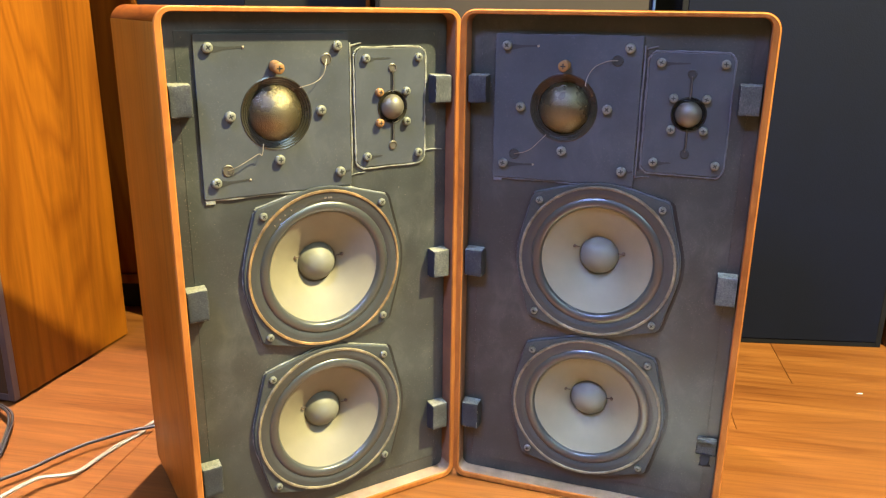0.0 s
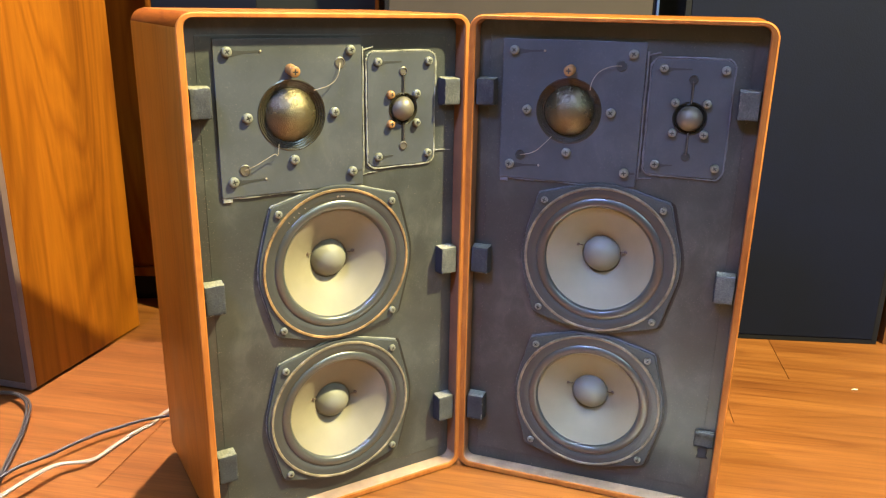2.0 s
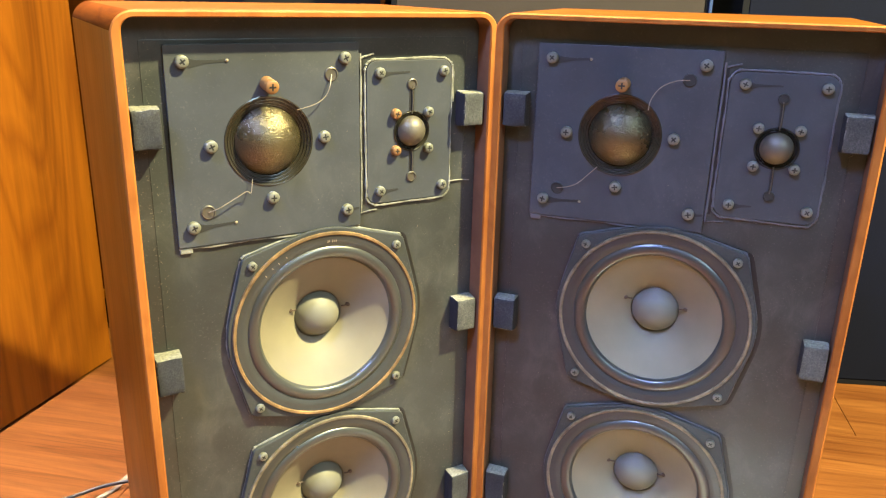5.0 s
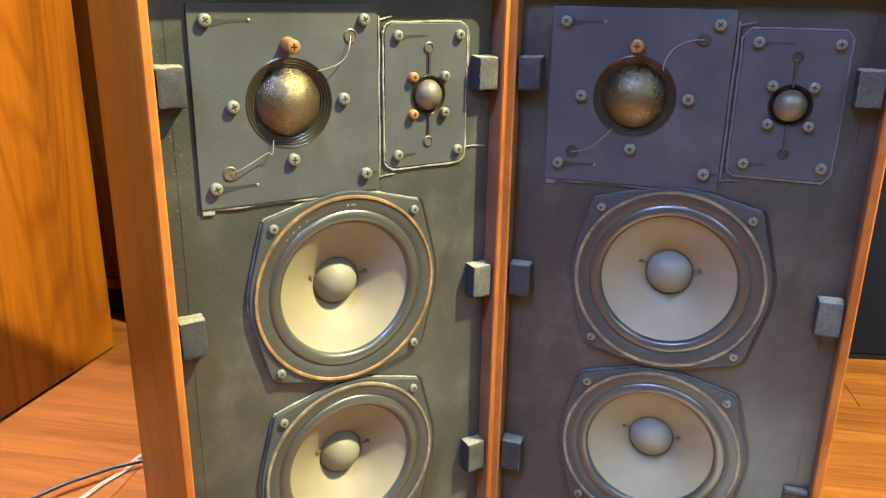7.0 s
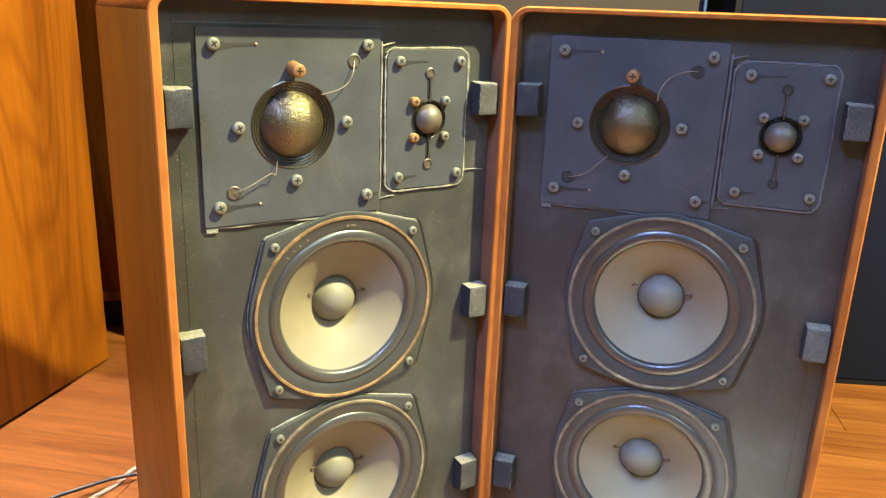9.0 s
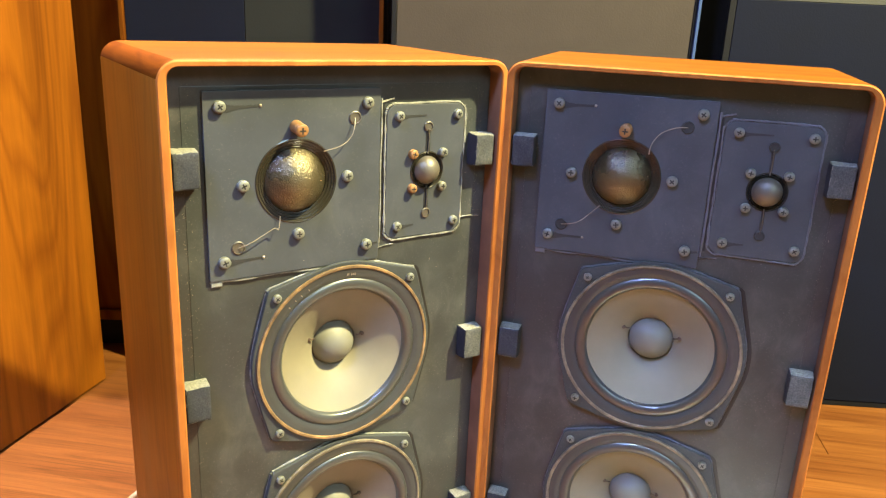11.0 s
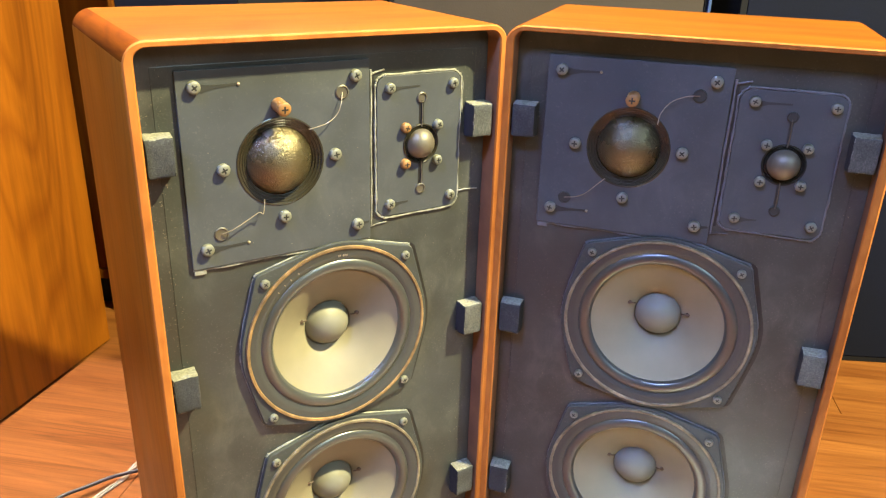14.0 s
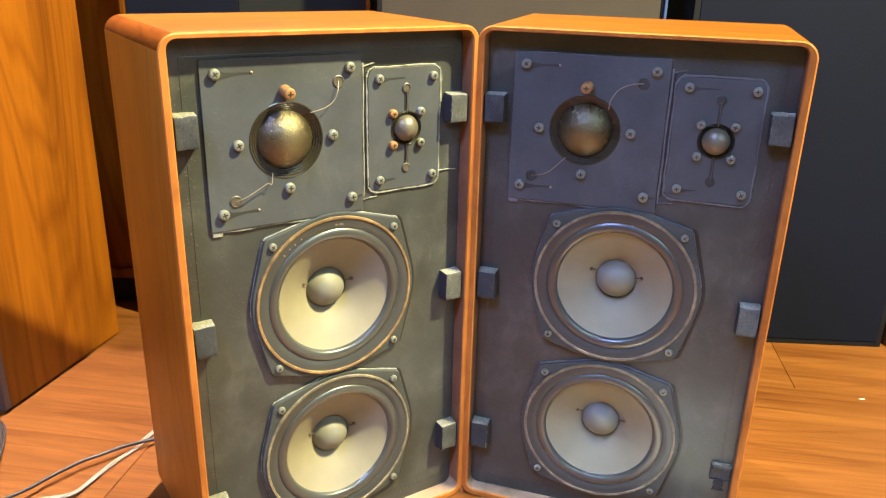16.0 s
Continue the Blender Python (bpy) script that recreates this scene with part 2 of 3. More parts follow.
# ---- mesh helpers ----
def thing(name, at=None, label="", category="", group="", kind=""):
    ob = new(name)
    ob.empty_display_size = 0.05
    if at is not None:
        ob.matrix_world = at
    return tagged(ob, label, category, group, kind)


def part(name, bm, material, parent=None, label="", smooth=False, at=None):
    """Links a bmesh as one mesh object under a thing or a part; material may be a list."""
    bmesh.ops.recalc_face_normals(bm, faces=bm.faces)
    me = bpy.data.meshes.new(name)
    bm.to_mesh(me)
    bm.free()
    for mt in material if isinstance(material, (list, tuple)) else [material]:
        me.materials.append(mt)
    if smooth:
        for p in me.polygons:
            p.use_smooth = True
        me.set_sharp_from_angle(angle=radians(smooth if smooth > 1 else 40))
    ob = new(name, me)
    ob.parent = parent
    if at is not None:
        ob.matrix_basis = at
    if label:
        ob["label"] = label
    return ob


def again(ob, parent, at):
    """The same mesh once more, as an object of its own."""
    c = new(ob.name.split(".")[0], ob.data)
    c.parent = parent
    c.matrix_basis = at
    return c


def box(x0, x1, y0, y1, z0, z1, bevel=0.0, segs=2):
    bm = bmesh.new()
    bmesh.ops.create_cube(bm, size=1)
    for v in bm.verts:
        v.co = ((x0 + x1) / 2 + v.co.x * (x1 - x0), (y0 + y1) / 2 + v.co.y * (y1 - y0), (z0 + z1) / 2 + v.co.z * (z1 - z0))
    if bevel:
        bmesh.ops.bevel(bm, geom=bm.edges[:], offset=bevel, segments=segs, affect="EDGES", profile=0.5)
    return bm


def lathe(profile, segs=64, wobble=0.0):
    """Turns (radius, y) pairs round the y axis; y grows into the cabinet."""
    bm = bmesh.new()
    rings = []
    for r, y in profile:
        if r < 1e-6:
            rings.append([bm.verts.new((0, y, 0))])
        else:
            rings.append([bm.verts.new((r * math.cos(a), y, r * math.sin(a))) for a in (2 * math.pi * k / segs for k in range(segs))])
    for a, b in zip(rings, rings[1:]):
        for k in range(segs):
            j = (k + 1) % segs
            if len(a) == 1 and len(b) > 1:
                bm.faces.new((a[0], b[k], b[j]))
            elif len(b) == 1 and len(a) > 1:
                bm.faces.new((a[k], a[j], b[0]))
            elif len(a) > 1:
                bm.faces.new((a[k], a[j], b[j], b[k]))
    return bm


def rounded_rect(x0, x1, z0, z1, r, n=8):
    pts = []
    for cx, cz, a0 in ((x1 - r, z1 - r, 0), (x0 + r, z1 - r, 90), (x0 + r, z0 + r, 180), (x1 - r, z0 + r, 270)):
        for k in range(n + 1):
            a = radians(a0 + 90 * k / n)
            pts.append((cx + r * math.cos(a), cz + r * math.sin(a)))
    return pts


def slab(outline, y0, y1, holes=(), edge=0.0):
    """A plate in the xz plane from y0 (front) to y1, with round holes (x, z, r) cut through."""
    bm = bmesh.new()
    loops = []
    for ring in [outline] + [[(hx + hr * math.cos(2 * math.pi * k / 48), hz + hr * math.sin(2 * math.pi * k / 48)) for k in range(48)] for hx, hz, hr in holes]:
        vs = [bm.verts.new((x, y0, z)) for x, z in ring]
        loops.append([bm.edges.new((a, b)) for a, b in zip(vs, vs[1:] + vs[:1])])
    bmesh.ops.triangle_fill(bm, use_beauty=True, edges=[e for lp in loops for e in lp])
    faces = bm.faces[:]
    ret = bmesh.ops.extrude_face_region(bm, geom=faces)
    bmesh.ops.translate(bm, vec=(0, y1 - y0, 0), verts=[g for g in ret["geom"] if isinstance(g, bmesh.types.BMVert)])
    if edge:
        bm.normal_update()
        rim = [e for e in bm.edges if all(abs(v.co.y - y0) < 1e-6 for v in e.verts) and any(abs(f.normal.y) < 0.5 for f in e.link_faces)]
        bmesh.ops.bevel(bm, geom=rim, offset=edge, segments=2, affect="EDGES", profile=0.5)
    return bm


def smooth_path(points, closed=False, n=6):
    """Catmull-Rom through the points."""
    p = [Vector(q) for q in points]
    out = []
    m = len(p)
    for i in range(m if closed else m - 1):
        a, b, c, d = (p[(i + k) % m] if closed else p[min(max(i + k, 0), m - 1)] for k in (-1, 0, 1, 2))
        for k in range(n):
            s = k / n
            out.append(0.5 * (2 * b + (c - a) * s + (2 * a - 5 * b + 4 * c - d) * s * s + (3 * b - a - 3 * c + d) * s ** 3))
    if not closed:
        out.append(p[-1])
    return out


def tube(points, radius, closed=False, segs=6, n=6, vary=0.0, seed=0, flat=1.0):
    rnd = random.Random(seed)
    path = smooth_path(points, closed, n)
    bm = bmesh.new()
    rings = []
    m = len(path)
    side0 = Vector((0, 0, 1))
    for i, c in enumerate(path):
        t = (path[(i + 1) % m] - path[i - 1]) if closed else (path[min(i + 1, m - 1)] - path[max(i - 1, 0)])
        t.normalize()
        s = side0 - t * side0.dot(t)
        if s.length < 0.05:
            s = Vector((1, 0, 0)) - t * t.x
        s.normalize()
        side0 = s
        u = t.cross(s)
        r = radius * (1 + vary * (rnd.random() - 0.5) * 2)
        rings.append([bm.verts.new(c + (s * math.cos(a) + u * flat * math.sin(a)) * r) for a in (2 * math.pi * k / segs for k in range(segs))])
    for a, b in list(zip(rings, rings[1:])) + ([(rings[-1], rings[0])] if closed else []):
        for k in range(segs):
            j = (k + 1) % segs
            bm.faces.new((a[k], a[j], b[j], b[k]))
    if not closed:
        bm.faces.new(rings[0])
        bm.faces.new(rings[-1][::-1])
    return bm


def join(*bms):
    out = bmesh.new()
    for b in bms:
        me = bpy.data.meshes.new("tmp")
        b.to_mesh(me)
        b.free()
        out.from_mesh(me)
        bpy.data.meshes.remove(me)
    return out


def at(x, y, z, ry=0.0, rx=0.0):
    return pose(x, y, z, rx, ry, 0)


# ---- the room ----
def wall(name, x0, x1, y0, y1, z0, z1, label, material=None):
    return tagged(part(name, box(x0, x1, y0, y1, z0, z1), material or plaster), label, name.split("_")[0], kind="structure")


ROOM = (-2.4, 2.4, -2.4, 2.3, 3.1)
wall("wall_north", ROOM[0], ROOM[1], ROOM[3], ROOM[3] + 0.12, 0, ROOM[4], "dark navy wall behind the row of cabinets", night_wall)
wall("wall_south", ROOM[0], ROOM[1], ROOM[2] - 0.12, ROOM[2], 0, ROOM[4], "plain grey plaster wall closing the room")
wall("wall_west", ROOM[0] - 0.12, ROOM[0], ROOM[2] - 0.12, ROOM[3] + 0.12, 0, ROOM[4], "plain grey plaster side wall of the room")
wall("wall_east", ROOM[1], ROOM[1] + 0.12, ROOM[2] - 0.12, ROOM[3] + 0.12, 0, ROOM[4], "plain grey plaster side wall of the room")
wall("ceiling", ROOM[0] - 0.12, ROOM[1] + 0.12, ROOM[2] - 0.12, ROOM[3] + 0.12, ROOM[4], ROOM[4] + 0.1, "plain light plaster ceiling of the room")

floor = tagged(part("floor", box(-2.5, 2.5, -2.5, 2.4, -0.06, -0.0081), plinth_black), "orange-brown laminate plank floor", "floor", kind="structure")


# ---- the pair of loudspeakers ----
HALF, TOP, RAD, RIM, RIM_TOP = 0.1825, 0.649, 0.02, 0.0095, 0.55
FRONT, BACK, BOARD = -0.0115, 0.232, 0.0095


def cabinet_shell():
    """Open-fronted rounded box with a closed back: outer skin, rim, inner skin."""
    n = 8
    def ring(inset, y, r):
        thin = min(inset, 0.002) + max(inset - 0.002, 0) * RIM_TOP
        return [(x, y, z) for x, z in rounded_rect(-HALF + inset, HALF - inset, inset, TOP - thin, r, n)]
    layers = [ring(0.004, BACK, RAD - 0.004), ring(0.0012, BACK - 0.0012, RAD - 0.001), ring(0, BACK - 0.004, RAD), ring(0, FRONT + 0.003, RAD), ring(0.0006, FRONT + 0.0012, RAD - 0.0006),
              ring(0.002, FRONT, RAD - 0.002), ring(RIM - 0.0015, FRONT, RAD - RIM + 0.002), ring(RIM, FRONT + 0.0015, RAD - RIM), ring(RIM + 0.0005, 0.09, RAD - RIM)]
    bm = bmesh.new()
    rows = [[bm.verts.new(c) for c in lay] for lay in layers]
    m = len(rows[0])
    for li, (a, b) in enumerate(zip(rows, rows[1:])):
        for k in range(m):
            j = (k + 1) % m
            f = bm.faces.new((a[k], a[j], b[j], b[k]))
            mid = (a[k].co + a[j].co) / 2
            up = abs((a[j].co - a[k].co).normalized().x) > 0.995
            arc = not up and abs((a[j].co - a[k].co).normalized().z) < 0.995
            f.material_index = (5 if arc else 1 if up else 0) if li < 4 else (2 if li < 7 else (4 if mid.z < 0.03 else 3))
    bm.faces.new(rows[0])
    bm.faces.new(rows[-1][::-1])
    return bm


def screw_mesh(r, h):
    """Pan head with a cross recess."""
    head = lathe([(r, 0.0), (r, -0.6 * h), (0.94 * r, -0.8 * h), (0.8 * r, -0.93 * h), (0.5 * r, -h), (0, -h)], 20)
    bars = []
    for turn in (0, 90):
        b = box(-0.5 * r, 0.5 * r, -1.02 * h, -0.8 * h, -0.12 * r, 0.12 * r)
        b.transform(Matrix.Rotation(radians(turn), 4, "Y"))
        for f in b.faces:
            f.material_index = 1
        bars.append(b)
    return join(head, *bars)


MID = (-0.0525, 0.5335)
TWE = (0.0946, 0.5333)
WOOFERS = (0.3415, 0.1343)


def flange_outline():
    """Round basket edge drawn out to four bolt ears."""
    pts = []
    for k in range(96):
        a = 2 * math.pi * k / 96
        d = Vector((math.cos(a), math.sin(a)))
        best = 0.1032
        for sx in (1, -1):
            for sz in (1, -1):
                c = Vector((0.0765 * sx, 0.076 * sz))
                best = max(best, c.dot(d) + 0.0098)
        pts.append((d, best))
    out = []
    # support function to outline
    m = len(pts)
    for k in range(m):
        d, h = pts[k]
        h2 = (pts[(k + 1) % m][1] - pts[k - 1][1]) / (2 * 2 * math.pi / m)
        p = d * h + Vector((-d.y, d.x)) * h2
        out.append((p.x, p.y))
    return out


def loudspeaker(where, warm_lit, label):
    sp = thing("loudspeaker", where, label, "loudspeaker", "pair of open loudspeakers")
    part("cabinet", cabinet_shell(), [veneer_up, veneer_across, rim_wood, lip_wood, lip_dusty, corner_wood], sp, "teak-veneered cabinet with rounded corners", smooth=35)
    rnd = random.Random(5 if warm_lit else 9)
    holes = [(MID[0], MID[1], 0.046)] + [(0, z, 0.09) for z in WOOFERS]
    inset = RIM + 0.0005
    part("border", slab(rounded_rect(-HALF + inset, HALF - inset, inset, TOP - 0.0063, 0.0105, 5), BOARD + 0.0004, BOARD + 0.008, holes), border_black, sp, "dusty black recessed border, darkened for the rim's shade")
    part("baffle", slab(rounded_rect(-0.1585, 0.1585, 0.028, 0.6245, 0.002, 2), BOARD, BOARD + 0.006, holes, 0.0006), board_black, sp, "black painted front board")
    # pale sealant on the lit speaker, its shade-darkened copy on the other
    bead = sealant if warm_lit else sealant_shaded

    big = screw_mesh(0.0058, 0.005)
    screw_a = part("screw", big, [screw_grey, groove_black], None, "grey painted cross-head screw", smooth=40)
    small = screw_mesh(0.0046, 0.0036)
    screw_b = part("screw", small, [screw_grey, groove_black], None, smooth=40)
    spare = [screw_a, screw_b]

    # midrange unit
    face = 0.0062
    plate = part("midrange_plate", slab(rounded_rect(-0.14, 0.0375, 0.4425, 0.6205, 0.0015, 2), face, BOARD + 0.001, [(MID[0], MID[1], 0.0405)], 0.0006), plate_grey, sp, "square dark grey midrange mounting plate")
    prof = [(0.0416, face - 0.0004)]
    for k in range(4):
        # four fine ridges that step down to the dome
        r, y = 0.0406 - 0.0026 * k, face + 0.0011 * k
        prof += [(r, y - 0.0008), (r - 0.0008, y - 0.0005), (r - 0.0014, y + 0.0006), (r - 0.002, y + 0.0008)]
    part("dome_ring", lathe([(0.0411, face + 0.003)] + prof + [(0.029, face + 0.0055)], 72), ring_gloss, plate, "glossy black ribbed ring", smooth=25, at=at(MID[0], 0, MID[1]))
    R, H = 0.0314, 0.0205
    rad = (R * R + H * H) / (2 * H)
    cap = [(rad * math.sin(a), face + 0.0042 - H + rad - rad * math.cos(a)) for a in (math.asin(R / rad) * k / 14 for k in range(14, -1, -1))]
    cap[-1] = (0, cap[-1][1])
    part("dome", lathe(cap, 72), dome_lacquer, plate, "brown lacquered fabric dome", smooth=60, at=at(MID[0], 0, MID[1]))
    for x, z in ((-0.1255, 0.6065), (0.0225, 0.6065), (-0.126, 0.461), (0.0227, 0.4605), (-0.106, 0.533), (0.0004, 0.5345), (-0.052, 0.481)):
        again(screw_a, plate, at(x, face, z, rnd.uniform(0, 90)))
    post = 0.0112 if warm_lit else 0.0125
    standoff = part("standoff", lathe([(0.0064, 0.0), (0.006, -post), (0.0052, -post - 0.0003)], 20), screw_orange, plate, "orange-brown raised screw post", smooth=40, at=at(-0.0528, face, 0.586 if warm_lit else 0.585, 0, 6 if warm_lit else 0))
    part("screw", screw_mesh(0.0064, 0.0045), [screw_orange, groove_black], standoff, "orange cross-head screw", smooth=40, at=at(0.0006 if warm_lit else 0, -post, -0.0006))
    # slots beside the screws
    for x, z in ((-0.1255, 0.6065), (-0.126, 0.461), (0.0227, 0.4605)):
        reach = 1.0 if x < 0 else 0.36
        slot = slab([(0.004, 0.003), (0.011 * min(1, reach * 2), 0.001), (0.02 * reach, 0.0006), (0.037 * reach, 0.0012), (0.0375 * reach, -0.001), (0.02 * reach, -0.0022), (0.012 * min(1, reach * 1.5), -0.004), (0.006, -0.0055), (0.004, -0.004)], face - 0.0003, face + 0.0005)
        part("slot", slot, slot_dark, plate, at=at(x, 0, z))
        if x > 0:
            continue
        part("stud", lathe([(0.0016, 0), (0.0012, -0.001), (0, -0.0013)], 10), solder, plate, smooth=60, at=at(x + 0.0385, face, z))
    # lead-out wires with their solder discs
    for (hx, hz), (dx, dz) in (((0.009, 0.592), (0.026, 0.028)), ((-0.112, 0.4735), (-0.0185, -0.0325))):
        # terminals darkened in colour on the shaded speaker
        part("terminal", lathe([(0.0066, 0.0), (0.0066, -0.0008), (0.0056, -0.0014), (0.0054, -0.0006), (0, -0.0006)], 24), terminal if warm_lit else slot_dark, plate, "round solder terminal", smooth=40, at=at(hx, face, hz))
        ex, ez = MID[0] + dx, MID[1] + dz
        lift = 0.006 if warm_lit else 0.004
        if hx > 0:
            ctrl = [(hx, face - 0.001, hz), (hx - 0.004, face - lift, hz - 0.011), (hx - 0.009, face - lift, hz - 0.02), (hx - 0.02, face - lift - 0.002, hz - 0.026), (ex, face - 0.0045, ez)] if warm_lit else [(hx, face - 0.001, hz), (hx - 0.012, face - lift, hz - 0.001), (hx - 0.026, face - lift, hz - 0.008), (hx - 0.034, face - lift, hz - 0.02), (ex, face - 0.006, ez)]
        elif warm_lit:
            ctrl = [(hx, face - 0.001, hz), (hx + 0.01, face - lift, hz + 0.005), (hx + 0.024, face - lift, hz + 0.012), (hx + 0.034, face - lift, hz + 0.017), (ex - 0.003, face - lift, ez - 0.012), (ex, face - 0.003, ez)]
        else:
            ctrl = [(hx, face - 0.001, hz), (hx + 0.012, face - lift, hz + 0.003), (hx + 0.022, face - lift, hz + 0.008), (hx + 0.032, face - lift, hz + 0.018), (ex, face - 0.007, ez)]
        part("lead_wire", tube(ctrl, 0.00046, segs=6, n=5, vary=0.1, seed=3), solder, plate, "thin uninsulated lead wire")
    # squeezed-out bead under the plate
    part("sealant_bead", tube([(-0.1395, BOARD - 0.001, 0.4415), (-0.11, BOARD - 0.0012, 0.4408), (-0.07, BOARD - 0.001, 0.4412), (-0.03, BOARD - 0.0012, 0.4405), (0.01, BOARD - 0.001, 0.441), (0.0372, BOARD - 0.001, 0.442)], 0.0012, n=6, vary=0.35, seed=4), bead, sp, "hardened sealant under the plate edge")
    part("tab", box(-0.139, -0.128, BOARD - 0.0022, BOARD, 0.4365, 0.4415, 0.0008), bead, sp)
    part("sealant_bead", tube([(0.0395, BOARD - 0.001, 0.61), (0.0398, BOARD - 0.0012, 0.58), (0.0392, BOARD - 0.001, 0.54), (0.0398, BOARD - 0.001, 0.5), (0.0392, BOARD - 0.001, 0.455)], 0.0012, n=6, vary=0.35, seed=6), bead, sp)
    part("sealant_bead", tube([(0.04, BOARD - 0.001, 0.606), (0.046, BOARD - 0.001, 0.6075), (0.054, BOARD - 0.001, 0.6095)], 0.0011, n=5, vary=0.4, seed=7), bead, sp)
    part("sealant_bead", tube([(0.038, BOARD - 0.001, 0.4535), (0.046, BOARD - 0.001, 0.4552), (0.0565, BOARD - 0.001, 0.4558)], 0.0006, n=5, vary=0.4, seed=8), bead, sp)

    part("joint", box(0.0402, 0.0434, BOARD - 0.0006, BOARD + 0.001, 0.462, 0.605, 0.0002, 1), groove_black, sp, "black open joint between the plates")
    # tweeter unit
    tface = 0.007
    tplate = part("tweeter_plate", slab(rounded_rect(0.0455, 0.1395, 0.462, 0.603, 0.011, 6), tface, BOARD + 0.001, [(TWE[0], TWE[1], 0.0195)], 0.0006), plate_grey, sp, "dark grey tweeter plate with rounded corners")
    loop = [(x + rnd.uniform(-0.0005, 0.0005), BOARD - 0.0012, z + rnd.uniform(-0.0005, 0.0005)) for x, z in rounded_rect(0.0442, 0.1408, 0.4605, 0.6045, 0.012, 4)]
    dense = []
    for a, b in zip(loop, loop[1:] + loop[:1]):
        k = max(1, int((Vector(b) - Vector(a)).length / 0.018))
        for i in range(k):
            q = Vector(a).lerp(Vector(b), i / k)
            dense.append((q.x + rnd.uniform(-0.0004, 0.0004), q.y, q.z + rnd.uniform(-0.0004, 0.0004)))
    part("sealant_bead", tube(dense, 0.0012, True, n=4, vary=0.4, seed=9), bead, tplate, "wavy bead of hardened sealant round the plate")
    part("dome_ring", lathe([(0.0204, tface - 0.0003), (0.0196, tface - 0.0012), (0.0185, tface - 0.0004), (0.0178, tface + 0.001), (0.0172, tface - 0.0006), (0.0162, tface + 0.0008), (0.0156, tface - 0.0002), (0.0148, tface + 0.002)], 48), ring_gloss, tplate, "glossy black ring", smooth=30, at=at(TWE[0], 0, TWE[1]))
    R, H = 0.0152, 0.0124
    rad = (R * R + H * H) / (2 * H)
    cap = [(rad * math.sin(a), tface - H + rad - rad * math.cos(a)) for a in (math.asin(R / rad) * k / 10 for k in range(10, -1, -1))]
    cap[-1] = (0, cap[-1][1])
    part("dome", lathe(cap, 48), tweeter_dome, tplate, "small grey-brown lacquered dome", smooth=60, at=at(TWE[0], 0, TWE[1]))
    for sx, sz in ((-1, 1), (1, 1), (-1, -1), (1, -1)):
        s = again(screw_b, tplate, at(TWE[0] + 0.0355 * sx, tface, TWE[1] + 0.0583 * sz, rnd.uniform(0, 90)))
        s.scale = (1.12, 1.3, 1.12)
        if warm_lit and sx < 0:
            part("screw", screw_mesh(0.005, 0.006), [screw_orange, groove_black], tplate, "orange-stained screw", smooth=40, at=at(TWE[0] - 0.0184, tface, TWE[1] + 0.0183 * sz, rnd.uniform(0, 90)))
        else:
            s = again(screw_b, tplate, at(TWE[0] + 0.0184 * sx, tface, TWE[1] + 0.0183 * sz, rnd.uniform(0, 90)))
            s.scale = (1.1, 1.5, 1.1)
    groove = 0.0027 if warm_lit else 0.0017
    for sz in (1, -1):
        z0, z1 = TWE[1] + sz * 0.0195, TWE[1] + sz * 0.043
        # on the shaded speaker grooves are painted lighter and terminals darker
        part("groove", box(TWE[0] - groove, TWE[0] + groove, tface - 0.0004, tface + 0.001, min(z0, z1), max(z0, z1), 0.0003, 1), groove_black if warm_lit else slot_dark, tplate)
        part("lead_wire", tube([(TWE[0], tface - 0.0012, z0 - sz * 0.002), (TWE[0] + 0.0006, tface - 0.0014, (z0 + z1) / 2), (TWE[0], tface - 0.001, z1 + sz * 0.001)], 0.0006), terminal, tplate)
        part("terminal", lathe([(0.0054, 0.0), (0.0054, -0.0012), (0.0044, -0.0018), (0.0042, -0.0008), (0, -0.001)], 20), terminal if warm_lit else slot_dark, tplate, "round solder terminal", smooth=40, at=at(TWE[0], tface, TWE[1] + sz * 0.0465))
    for sz, x1 in ((0.0583, 0.03), (-0.0583, 0.018)):
        z = TWE[1] + sz
        part("slot", slab([(0.003, 0.002), (0.01, 0.0004), (x1 + 0.003, 0.0006), (x1 + 0.003, -0.001), (0.012, -0.0022), (0.006, -0.0045), (0.003, -0.003)], tface - 0.0003, tface + 0.0005), slot_dark, tplate, at=at(TWE[0] - 0.0355, 0, z))

    if warm_lit:
        part("stray_wire", tube([(0.1405, BOARD - 0.0012, 0.4765), (0.15, BOARD - 0.0014, 0.477), (0.158, BOARD - 0.0012, 0.4765), (0.166, BOARD - 0.001, 0.4755)], 0.0006, vary=0.2, seed=21), bead, sp, "thin stray wire end")
        part("stray_wire", tube([(0.1405, BOARD - 0.001, 0.6), (0.143, BOARD - 0.001, 0.59), (0.1425, BOARD - 0.001, 0.575), (0.1432, BOARD - 0.001, 0.56)], 0.0008, vary=0.3, seed=22), bead, sp)
    # woofers
    for wi, wz in enumerate(WOOFERS):
        ff = 0.0035
        wf = part("woofer", slab(flange_outline(), ff, BOARD + 0.001, [(0, 0, 0.094)], 0.0012), flange_black, sp, "eight-inch woofer in a black eared steel frame", at=at(0, 0, wz))
        # flat black sheet in place of the dark open gap, wider on the right
        part("under_gasket", slab([(x * 1.01 + 0.0042 * max(0.0, min(1.0, 0.2 + x / 0.08)), z * 1.01) for x, z in flange_outline()], BOARD - 0.0005, BOARD + 0.0005, [(0, 0, 0.094)]), groove_black, wf, "thin black sheet standing for the gap round the frame")
